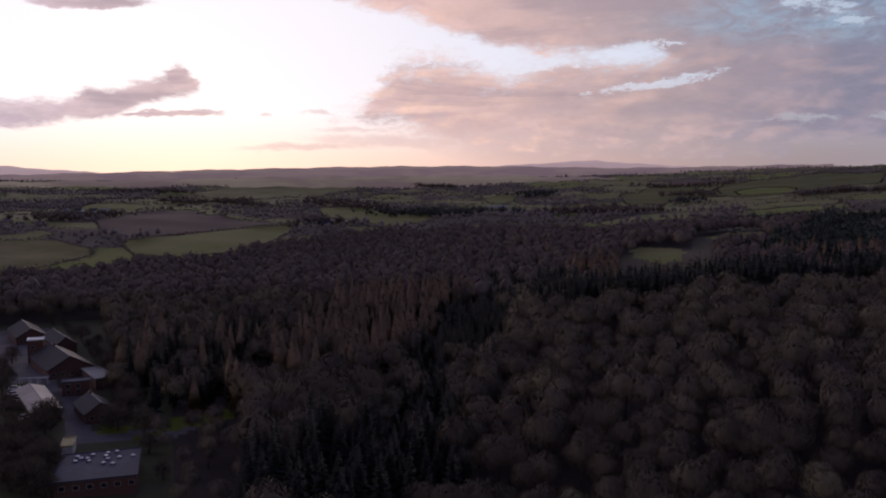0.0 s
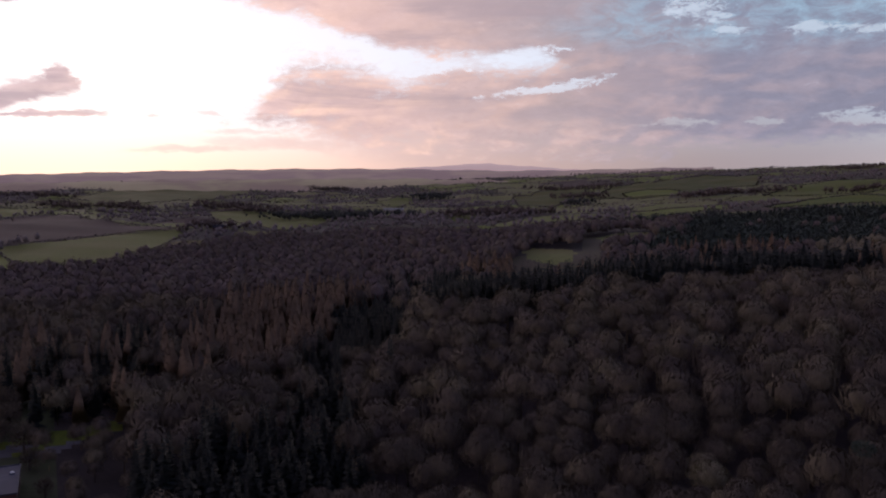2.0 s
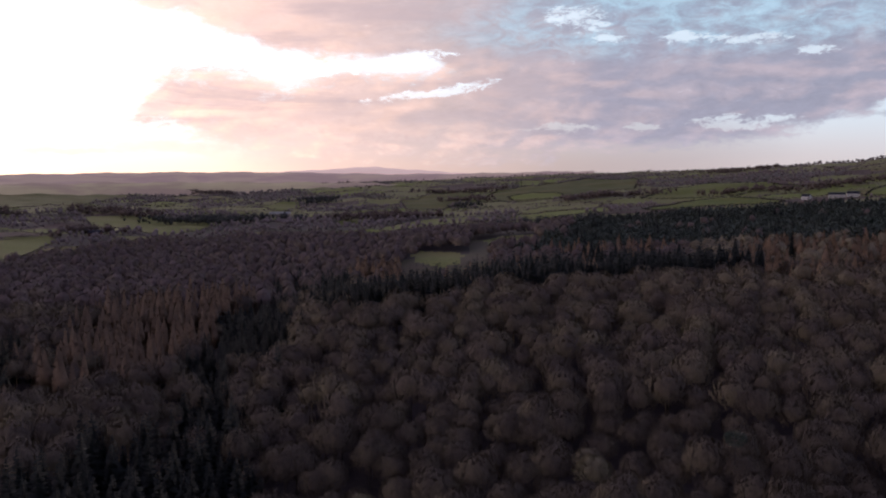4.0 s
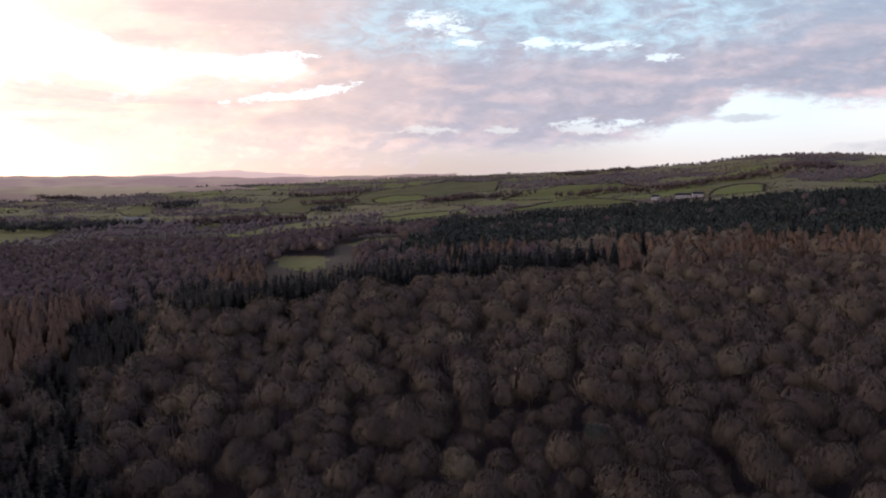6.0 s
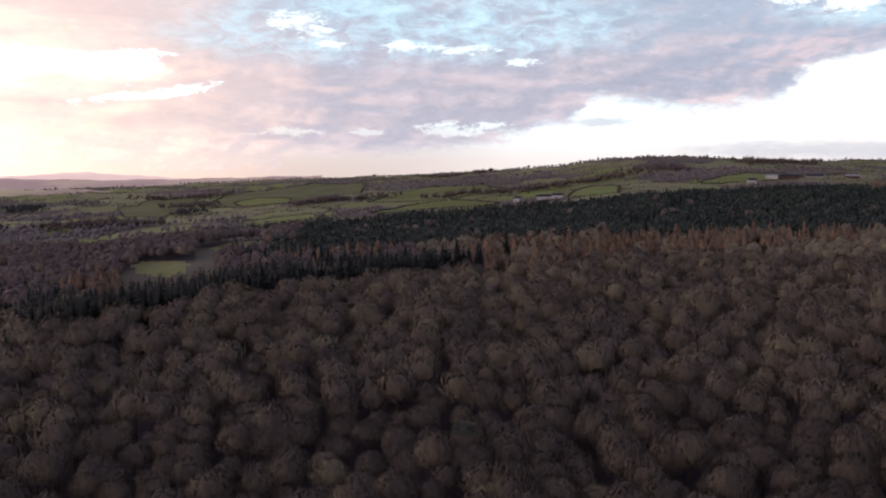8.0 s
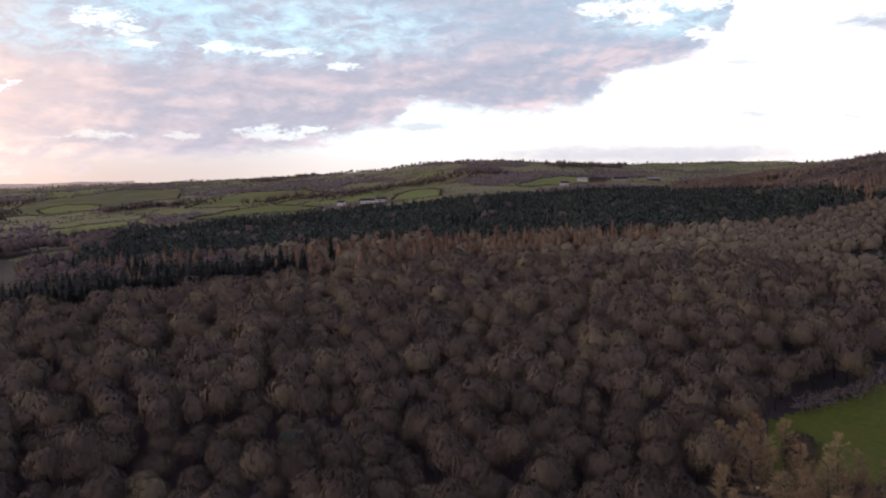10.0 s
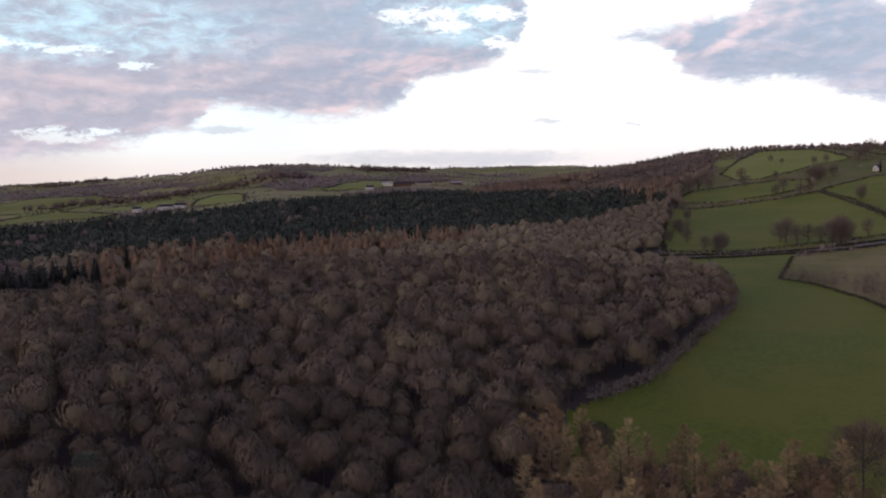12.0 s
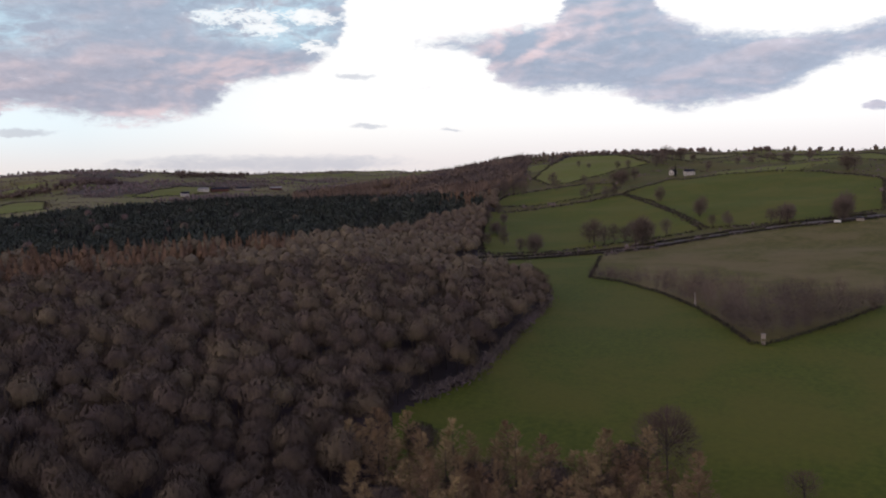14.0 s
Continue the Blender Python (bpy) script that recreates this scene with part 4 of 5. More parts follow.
def larch(seed, tall=14.5, spread=4.8, boughs=60, per=26, wide=0.13):
    """A bare larch: upswept boughs fringed with fine pale twigs."""
    r = np.random.default_rng(seed)
    wood = [tube([(0, 0, -0.6), (0.05, 0, tall * 0.5), (0, 0.05, tall)], (0.22, 0.13, 0.02), 5)]
    up = 0.22 + 0.76 * (np.arange(boughs) + r.uniform(0, 1, boughs)) / boughs
    a = r.uniform(0, 2 * np.pi, boughs)
    reach = spread * (1 - up) ** 0.7 * r.uniform(0.7, 1.25, boughs) + 0.3
    way = unit(np.stack([np.cos(a), np.sin(a), 0.1 + 0.5 * up], -1))
    k = np.repeat(np.arange(boughs), per)
    u = r.uniform(0.15, 1.0, len(k))
    at = np.stack([0 * u, 0 * u, up[k] * tall], -1) + way[k] * (reach[k] * u)[:, None]
    out = unit(way[k] * 0.7 + r.normal(size=at.shape) * 0.6 + (0, 0, 0.25))
    return join(wood), slivers(at, out, r.uniform(0.5, 1.1, len(k)) * (wide / 0.13) ** 0.5, r.uniform(0.7, 1.3, len(k)) * wide, r)


def spire(seed, twigs, width, length, tall=17.0, spread=3.2, foot=0.15, rise=0.5, rings=6, sides=7):
    """A larch seen from afar: a lumpy cone of close twigs with a fringe of upswept sprays."""
    r = np.random.default_rng(seed)
    u, turn = np.meshgrid(np.linspace(0, 1, rings), np.arange(sides) * 2 * np.pi / sides, indexing="ij")
    turn = turn + (np.arange(rings) % 2)[:, None] * np.pi / sides
    wide = spread * (1 - 0.96 * u) * r.uniform(0.5, 0.85, u.shape)
    bulk = np.stack([np.cos(turn) * wide, np.sin(turn) * wide, tall * (foot + (0.97 - foot) * u)], -1).reshape(-1, 3)
    i, j = np.meshgrid(np.arange(rings - 1), np.arange(sides), indexing="ij")
    a, b = i * sides + j, i * sides + (j + 1) % sides
    f = np.concatenate([np.stack([a, b, a + sides], -1).reshape(-1, 3), np.stack([b, b + sides, a + sides], -1).reshape(-1, 3)])
    up = r.uniform(0, 1, twigs) ** 1.3
    a = r.uniform(0, 2 * np.pi, twigs)
    reach = spread * (1 - 0.96 * up) * r.uniform(0.5, 0.9, twigs)
    at = np.stack([np.cos(a) * reach, np.sin(a) * reach, tall * (foot + (0.97 - foot) * up)], -1)
    way = unit(np.stack([np.cos(a), np.sin(a), np.full(twigs, rise)], -1) + r.normal(size=(twigs, 3)) * 0.2)
    tip = slivers(np.array([(0, 0, tall * 0.9)] * 3), unit(np.array([(0.1, 0, 1), (-0.1, 0.1, 1), (0, -0.1, 1)])), tall * 0.13, 0.35, r)
    return join([(bulk, f), slivers(at, way, length * r.uniform(0.6, 1.2, twigs) * (1.1 - 0.6 * up), width * r.uniform(0.7, 1.3, twigs), r, out=way), tip])


def tree(name, made, materials, label, heart=None):
    """A tree with its trunk and crown as parts. heart: height about which the crown is rounded off."""
    base = tagged(new(name), label, "tree")
    for part_name, (v, f), m in zip(("trunk", "crown"), made, materials):
        round_off = unit(unit(v - (0, 0, heart)) + 0.24 * np.sin(v * (2.1, 1.8, 1.6) + v[:, (1, 2, 0)] * (1.3, 1.7, 2.3))) if heart and part_name == "crown" else None
        new(part_name, mesh_of(part_name, v, f, [m], normals=round_off)).parent = base
    return base


def set_out(base, places, group):
    """Copies of the given trees at places: x, y, z, size, turn. The first ones move to the first places."""
    for n, (x, y, z, s, turn) in enumerate(places):
        b = base[n % len(base)]
        at = pose(x, y, z, 0, 0, turn) @ Matrix.Diagonal((s, s, s * (0.9 + 0.2 * ((n * 37) % 11) / 11), 1))
        ob = b if n < len(base) else copy_thing(b, at)
        ob.matrix_basis = at
        tagged(ob, group=group)


def thicket(name, shapes, places, material, label, category="trees", heart=None):
    """One joined sheet of many trees that nobody would count. heart: height about which fine twigs round off as a crown."""
    vs, fs, ns, n = [], [], [], 0
    which = np.arange(len(places)) % len(shapes)
    for k, (v, f) in enumerate(shapes):
        p = places[which == k]
        if not len(p):
            continue
        c, s = np.cos(np.radians(p[:, 4])), np.sin(np.radians(p[:, 4]))
        x = (v[None, :, 0] * c[:, None] - v[None, :, 1] * s[:, None]) * p[:, 3:4] + p[:, 0:1]
        y = (v[None, :, 0] * s[:, None] + v[None, :, 1] * c[:, None]) * p[:, 3:4] + p[:, 1:2]
        z = v[None, :, 2] * p[:, 3:4] + p[:, 2:3]
        vs.append(np.stack([x, y, z], -1).reshape(-1, 3))
        if heart is not None:
            out = unit(np.stack([x - p[:, 0:1], y - p[:, 1:2], z - p[:, 2:3] - heart * p[:, 3:4]], -1)).reshape(-1, 3)
            at = np.stack([x, y, z], -1).reshape(-1, 3)
            ns.append(unit(out + 0.24 * np.sin(at * (2.1, 1.8, 1.6) + at[:, (1, 2, 0)] * (1.3, 1.7, 2.3))))
        fs.append((f[None] + (np.arange(len(p)) * len(v))[:, None, None]).reshape(-1, 3) + n)
        n += len(p) * len(v)
    if vs:
        ob = new(name, mesh_of(name, np.concatenate(vs), np.concatenate(fs), [material], normals=np.concatenate(ns) if ns else None))
        return tagged(ob, label, category, kind="stuff")


def scatter(step, seed, low=0.85, high=1.2):
    """Places on a shaken grid over the near woods: x, y, z, size, turn."""
    r = np.random.default_rng(seed)
    x, y = np.meshgrid(np.arange(-760, 1720, step), np.arange(-60, 1480, step * 0.9))
    x = x + (np.arange(x.shape[0]) % 2)[:, None] * step / 2
    x, y = (x + r.uniform(-0.33, 0.33, x.shape) * step).ravel(), (y + r.uniform(-0.33, 0.33, y.shape) * step).ravel()
    a, d = np.degrees(np.arctan2(x, y)), np.hypot(x, y)
    keep = wooded(a, d) & (a > -31) & (a < 92) & (along_lane(x, y) > 8)
    x, y, a, d = x[keep], y[keep], a[keep], d[keep]
    free = np.ones(len(x), bool)
    for _, _, _, outline in FIELDS:
        free &= ~inside(x, y, outline) | ((d < 224) & (a < 84))
    x, y, a, d = x[free], y[free], a[free], d[free]
    size = r.uniform(low, high, len(x)) * np.where((a < -13) & (a > -21) & (d > 150) & (d < 268), 0.6, 1.0)
    return np.stack([x, y, height(x, y), size, r.uniform(0, 360, len(x))], -1), a, d, r.uniform(size=len(x))


def species(a, r, u):
    """The kind of tree, by the stands and by heading and distance; u is its luck."""
    w = 1.2 * np.sin(r / 31) + (u - 0.5) * 2.0
    kind = np.zeros(len(a), int)
    x, y = r * np.sin(np.radians(a)), r * np.cos(np.radians(a))
    shake = 5.0 * np.sin(x / 13 + 2 * np.sin(y / 17)), 5.0 * np.sin(y / 11 + 2 * np.sin(x / 19))
    for what, share, outline in STANDS:
        kind[inside(x + shake[0], y + shake[1], np.array(outline, float)) & (u < share)] = what
    kind[(kind == 3) & (u < 0.2)] = 1
    kind[(a > 61) & (r < 228) & (u < 0.85)] = 2
    kind[(a > 67.5) & (r > 1000) & (r < 1290) & (u < np.where(np.sin(a * 2.2) + np.sin(r / 60) > 0, 0.7, 0.1))] = 2
    kind[(a > 58) & (a < 65 + 5 * (u - 0.5)) & (r > 1290) & (r < 1560) & (u < 0.75)] = 2
    return kind


def twiggy(seed):
    """A near tree: upright twigs over a denser domed heart."""
    wood, twigs = broadleaf(seed, 300, 0.07, 1.6, 15.0, 6.0, limbs=11, low=-0.3, sit=0.6)
    return wood, join([twigs, broadleaf(seed, 1500, 0.17, 1.7, 15.0, 6.2, limbs=1, low=-0.35, sit=0.6, skin=5, mass=(0.36, 0.52))[1]])


near_oak = [twiggy(k) for k in range(6)]
fine_oak = [join([tube([(0, 0, -0.6), (0.1, 0, 6)], (0.22, 0.12), 3), broadleaf(10 + k, 640, 0.27, 2.1, 15.0, 6.3, limbs=1, low=-0.4, sit=0.6, skin=5, mass=(0.42, 0.6))[1]]) for k in range(6)]
mid_oak = [broadleaf(20 + k, 300, 0.42, 2.2, 15.0, 6.3, limbs=1, low=-0.45, sit=0.59, skin=5, mass=(0.45, 0.65))[1] for k in range(6)]
far_oak = [broadleaf(40 + k, 44, 0.9, 2.4, 15.0, 6.4, low=-0.7, sit=0.56, skin=4, mass=(0.55, 0.78))[1] for k in range(5)]
wide_oak = [broadleaf(60 + k, 10, 1.0, 2.4, 11.0, 4.8, low=-0.6, sit=0.5, skin=3, mass=(0.6, 0.85))[1] for k in range(4)]
near_spruce = [conifer(80 + k, 18, 10, 16.5, 3.3) for k in range(4)]
mid_spruce = [conifer(90 + k, 8, 6, 16.0 - k, 4.8, plain=True)[1] for k in range(4)]
near_larch = [larch(100 + k, 15.5, 5.4, 64, 27) for k in range(4)]
rust_larch = [spire(115 + k, 90, 0.36, 2.2, 17.0, 4.6, 0.12, 0.7) for k in range(4)]
mid_larch = [spire(110 + k, 90, 0.3, 2.1, 17.0 + k, 4.6, 0.1, 0.6) for k in range(4)]
hill_oak = [broadleaf(50 + k, 44, 0.6, 2.0, 12.0, 5.6, low=-0.9, sit=0.5, skin=3, mass=(0.35, 0.6))[1] for k in range(5)]
mid_pine = [conifer(120 + k, 5, 5, 14.5 - k, 4.8, 0.1, 1.4, True, 0.35, plain=True)[1] for k in range(4)]

oaks, oa, od, ou = scatter(9.3, 11, 0.66, 1.22)
oaks[:, 3] *= np.interp(od, (170, 330), (0.9, 1.0))
ok = species(oa, od, ou) == 0
oaks, oa, od = oaks[ok], oa[ok], od[ok]
order = np.argsort(od + np.where((oa < -6) | (oa > 90), 300, 0))
first = np.zeros(len(oaks), bool)
first[order[:300]] = True
# Olive trees by the meadow; past 300 m more pale crowns paint in brightness.
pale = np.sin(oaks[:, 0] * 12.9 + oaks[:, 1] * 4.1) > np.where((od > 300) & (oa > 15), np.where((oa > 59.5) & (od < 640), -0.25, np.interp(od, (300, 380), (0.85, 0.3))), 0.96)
set_out([tree("bare_tree", t, (BARK, TWIG), "bare grey-brown broadleaf tree with a domed twiggy crown", 7.5) for t in near_oak], oaks[first & ~pale], "bare woodland trees")
set_out([tree("bare_tree", t, (BARK, TWIG_PALE), "bare olive-tinged broadleaf tree with pale twigs", 7.5) for t in near_oak[:3]], oaks[first & pale], "bare woodland trees")
rest = ~first
thicket("bare_woodland", fine_oak, oaks[rest & (od < 350) & ~pale], TWIG, "close-set bare grey-brown broadleaf crowns in winter", "woodland", 7.5)
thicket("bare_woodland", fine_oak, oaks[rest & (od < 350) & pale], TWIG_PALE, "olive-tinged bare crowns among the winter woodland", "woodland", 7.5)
thicket("bare_woodland", mid_oak, oaks[rest & (od >= 350) & (od < 500) & ~pale], TWIG, "dense bare grey-brown broadleaf woodland canopy in winter", "woodland", 7.5)
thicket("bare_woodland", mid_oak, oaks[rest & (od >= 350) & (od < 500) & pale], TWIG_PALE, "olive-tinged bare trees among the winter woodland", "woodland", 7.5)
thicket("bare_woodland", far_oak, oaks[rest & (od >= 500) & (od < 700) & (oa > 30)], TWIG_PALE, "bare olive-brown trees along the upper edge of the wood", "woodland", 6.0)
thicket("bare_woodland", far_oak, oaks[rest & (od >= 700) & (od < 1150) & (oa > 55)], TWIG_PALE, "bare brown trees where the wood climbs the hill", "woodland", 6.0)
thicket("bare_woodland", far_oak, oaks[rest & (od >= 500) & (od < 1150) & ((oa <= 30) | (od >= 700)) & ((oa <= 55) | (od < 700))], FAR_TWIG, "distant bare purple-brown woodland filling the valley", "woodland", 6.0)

crest = oaks[rest & (od >= 1150)]
high_up = oa[rest & (od >= 1150)] > 73
crest[:, 2] -= np.where(high_up, 2.5, 1.0)
crest[:, 3] *= np.where(high_up, 0.8, 0.95) * (0.75 + 0.5 * ((np.arange(len(crest)) * 37) % 17) / 17)
thicket("bare_woodland", hill_oak, crest, HILL_TWIG, "bare russet-brown woods over the hill crest", "woodland", 6.0)
brush = oaks[rest & (od >= 1150)] * (1, 1, 1, 0.6, 1) + (3.0, 2.0, 0, 0, 0)
thicket("undergrowth", wide_oak, brush, HILL_TWIG, "low bare undergrowth beneath the hill woods", "undergrowth", 6.0)

firs, ca, cd, cu = scatter(5.8, 12, 0.7, 1.15)
ck = species(ca, cd, cu)
spruces, sd = firs[ck == 1] * np.column_stack([np.ones((sum(ck == 1), 3)), np.where((cd[ck == 1] > 360) & (ca[ck == 1] > 5.5) & (cd[ck == 1] < 570), np.interp(ca[ck == 1], (9, 15, 22), (1.3, 1.36, 1.62)), 1.0), np.ones(sum(ck == 1))]), cd[ck == 1]
first = np.argsort(sd)[:300]
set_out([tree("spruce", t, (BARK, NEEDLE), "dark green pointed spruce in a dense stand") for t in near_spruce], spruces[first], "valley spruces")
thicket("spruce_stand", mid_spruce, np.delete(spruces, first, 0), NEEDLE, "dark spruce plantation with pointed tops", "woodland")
thin = (ck == 2) & ((cd < 240) | (cd > 1150) | (np.sin(firs[:, 0] * 5.3 + firs[:, 1] * 9.1) > -0.1))
larches, ld, la = firs[thin], cd[thin], ca[thin]
close = (la > 60) & (ld < 240)
first = np.flatnonzero(close)
set_out([tree("larch", t, (BARK, LARCH), "bare orange-brown larch at the edge of the meadow") for t in near_larch], larches[first][:300], "larches by the meadow")
thicket("larch_stand", rust_larch, larches[~close & (ld < 1150) & (la > 4)], LARCH_DARK, "rusty brown bare larches along the top of the wood", "woodland", 8.0)
thicket("larch_stand", mid_larch, larches[~close & (ld < 1150) & (la <= 4)], LARCH_RUST, "rusty brown bare larches among darker conifers", "woodland", 8.0)
thicket("larch_stand", rust_larch, larches[ld >= 1150], HILL_LARCH, "orange-brown larches on the far spur", "woodland", 8.0)
pines = firs[(ck == 3)]
thicket("pine_plantation", mid_pine, pines[np.sin(pines[:, 0] * 7.7 + pines[:, 1] * 3.3) > -0.8], PINE, "dense dark green conifer plantation across the hillside", "woodland")

# trees standing in the hillside fields
r = np.random.default_rng(30)
lone = np.concatenate([np.array((x, y)) + r.uniform(-1.5, 1.5, (n, 2)) * spread for x, y, n, spread, _ in FIELD_CLUMPS])
tall = np.concatenate([np.full(n, size) for _, _, n, _, size in FIELD_CLUMPS]) * r.uniform(0.82, 1.12, len(lone))
lone_at = np.column_stack([lone, height(lone[:, 0], lone[:, 1]), tall, r.uniform(0, 360, len(lone))])
lone_oak = [broadleaf(140 + k, 640, 0.13, 2.6, 13.0, 6.0, low=-1.1, sit=0.5) for k in range(5)]
set_out([tree("field_tree", t, (BARK, HILL_TWIG), "bare spreading tree standing in the hillside pasture") for t in lone_oak], lone_at, "hillside field trees")

# a belt of young bare trees behind the meadow's hedge, a great bare oak, a pine and a lone spruce
r = np.random.default_rng(31)
ba = r.uniform(77.2, 95.0, 900)
front = np.interp(ba, (77.2, 79.2, 81.7, 83.7, 85.4, 87.1, 87.8, 89.4, 92, 95), (562, 542, 498, 452, 408, 369, 367, 382, 415, 462))
br = front + 2 + r.uniform(0, 1, 900) ** 2.1 * np.interp(ba, (77, 80, 83.5, 87.3, 90, 93, 95), (30, 45, 70, 110, 80, 40, 30))
bx, by = br * np.sin(np.radians(ba)), br * np.cos(np.radians(ba))
belt = np.column_stack([bx, by, height(bx, by), r.uniform(0.55, 1.3, 900) * np.interp(ba, (78.5, 81.5, 84.5, 87.5, 91, 94), (0.7, 1.05, 1.55, 1.7, 1.45, 1.2)), r.uniform(0, 360, 900)])
belt = belt[np.sin(bx / 7 + 2 * np.sin(by / 11)) + r.normal(size=900) * 0.6 > 0.1][:360]
young = [broadleaf(150 + k, 150, 0.055, 2.0, 9.0, 3.1, low=-1.1, sit=0.5) for k in range(4)]
thicket("young_woodland_belt", [y[1] for y in young], belt, HILL_TWIG, "thin belt of young bare brown trees behind a hedge", "woodland")


def single(name, made, materials, label, x, y, size=1.0, turn=0.0):
    ob = tree(name, made, materials, label)
    ob.matrix_basis = pose(x, y, float(height(x, y)), 0, 0, turn) @ Matrix.Diagonal((size, size, size, 1))
    return ob


single("bare_oak", broadleaf(160, 4600, 0.085, 2.0, 21.0, 9.5, 14, low=-0.8, sit=0.52), (BARK, FAR_TWIG), "large thin-twigged bare oak standing alone in the meadow", OAK_AT[0] + 1, OAK_AT[1] - 4)
single("bare_bush", broadleaf(161, 1500, 0.07, 1.0, 9.0, 5.0, 9, low=-0.8, sit=0.5), (BARK, TWIG_PALE), "rounded pale bare bush in the meadow", *BUSH_AT)
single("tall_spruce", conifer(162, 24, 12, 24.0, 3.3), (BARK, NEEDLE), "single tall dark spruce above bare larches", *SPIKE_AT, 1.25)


def scots_pine(seed, tall=17.0):
    """A thin bare stem with a small flat green head."""
    q = np.random.default_rng(seed)
    wood = [tube([(0, 0, -0.6), (0.1, 0, tall * 0.5), (0, 0.1, tall)], (0.2, 0.15, 0.04), 6)]
    for k in range(7):
        a = k * 2.4
        wood.append(tube([(0, 0, tall * 0.82 + k * 0.3), (np.cos(a) * 1.5, np.sin(a) * 1.5, tall * 0.86 + k * 0.3)], (0.07, 0.02), 4))
    d = unit(q.normal(size=(900, 3)) * (1, 1, 0.7))
    at = d * (2.2, 2.2, 1.5) * (q.uniform(0.2, 1, 900) ** 0.5)[:, None] + (0, 0, tall * 0.95)
    return join(wood), slivers(at, unit(d + (0, 0, 0.6)), 0.6, 0.16, q)


single("farm_conifer", conifer(164, 16, 9, 20.0, 3.4), (BARK, NEEDLE), "dark conifer beside the white farmhouse", 1220.7, 158.6)
single("scots_pine", scots_pine(163), (BARK, PINE), "slender pale-stemmed pine with a small green head", *PINE_AT)
site_trees = [broadleaf(170 + k, 900, 0.13, 1.3, 8.0, 4.0, 6, low=-0.95, sit=0.5) for k in range(3)]
lone = np.array(SITE_TREES, float)
set_out([tree("garden_tree", t, (BARK, TWIG), "small bare dark tree beside the school-like buildings") for t in site_trees],
        np.column_stack([lone, height(lone[:, 0], lone[:, 1]), rng.uniform(0.65, 1.25, len(lone)), rng.uniform(0, 360, len(lone))]), "trees among the buildings")


# ---- hedges and far woods ----
def bushes(line, step, tall, wide, seed, per=10, sliver=0.35):
    """A hedge of twiggy shoots along a line."""
    r = np.random.default_rng(seed)
    out = []
    for p, q in zip(line[:-1], line[1:]):
        n = max(int(np.hypot(*(q - p)) / step), 1)
        u = (np.arange(n)[:, None] + r.uniform(0, 1, (n, 1))) / n
        out.append(p + (q - p) * u)
    xy = np.repeat(np.concatenate(out), per, 0)
    xy = xy + r.normal(size=xy.shape) * wide / 2.5
    z = height(xy[:, 0], xy[:, 1])
    at = np.column_stack([xy, z + r.uniform(-0.2, tall * 0.55, len(xy))])
    way = unit(r.normal(size=at.shape) * (0.7, 0.7, 0.4) + (0, 0, 0.6))
    return slivers(at, way, tall * r.uniform(0.35, 0.75, len(at)), sliver * r.uniform(0.6, 1.4, len(at)), r)


def hedge(line, step, tall, wide, seed, label="dark bare clipped hedge along a field edge", **more):
    v, f = bushes(np.asarray(line, float), step, tall, wide, seed, **more)
    return tagged(new("hedge", mesh_of("hedge", v, f, [HAZED_HEDGE if line[0][0] < 500 else HEDGE])), label, "hedge", "field hedges")


for k, (name, _, _, outline) in enumerate(FIELDS):
    far_off = np.hypot(*outline.mean(0))
    if name in ("lawn", "meadow") or (name == "rough_pasture" and far_off < 700) or 600 < far_off < 880:
        continue
    hedge(np.r_[outline, outline[:1]], 1.6 if far_off < 900 else 3.0, 1.3 if outline[0, 0] < 300 else 2.0 if far_off < 900 else 2.6, 2.0 if far_off < 900 else 3.0, 200 + k,
          sliver=0.5 if far_off < 900 else 1.1, per=9)
lane_side = np.gradient(LANE_LINE, axis=0)
lane_side = np.stack([-lane_side[:, 1], lane_side[:, 0]], -1) / np.linalg.norm(lane_side, axis=1, keepdims=True)
for s in (-8.0, 8.0):
    hedge(LANE_LINE + lane_side * s, 0.5, 2.0, 2.0, 300 + int(s), "dark clipped hedge along the narrow lane", sliver=0.55, per=14)
hedge([o for n, _, _, o in FIELDS if n == "meadow"][0][:13] * 1.004, 1.0, 4.0, 4.0, 310, "dark undergrowth where the wood meets the meadow", sliver=0.5, per=12)

hedge([o for n, _, _, o in FIELDS if n == "meadow"][0][15:26], 0.9, 1.9, 1.7, 311, "low dark hedge round the meadow corner", sliver=0.3, per=12)

# hedges and hedgerow trees between the far fields, and the far woods
grid = patch_of.reshape(n_r - 1, n_s)
border = (grid >= 0) & ((grid != np.roll(grid, 1, 0)) | (grid != np.roll(grid, 1, 1)))
b = np.flatnonzero(border.ravel())
b = b[rng.uniform(size=len(b)) < 0.85]
jit = lambda n, s: rng.normal(size=n) * s
hx, hy = fx[b] + jit(len(b), 2.0), fy[b] + jit(len(b), 2.0)
clump = [slivers(rng.normal(size=(9, 3)) * (4.0, 4.0, 0.7) + (0, 0, 0.7), unit(rng.normal(size=(9, 3)) * (1, 1, 0.3) + (0, 0, 0.2)), 3.6, 2.4, rng, rng.normal(size=(9, 3)) * 0.5 + (0, 0, 1.0)) for _ in range(4)]
places = np.column_stack([hx, hy, height(hx, hy), rng.uniform(0.7, 1.4, len(b)) * np.clip(fr[b] / 1800, 0.6, 1.3), rng.uniform(0, 360, len(b))])
thicket("far_hedgerows", clump, places, HAZED_HEDGE, "haze-paled hedgerows dividing the distant fields", "hedges")
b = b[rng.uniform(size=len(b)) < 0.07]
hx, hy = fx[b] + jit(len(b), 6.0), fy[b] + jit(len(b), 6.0)
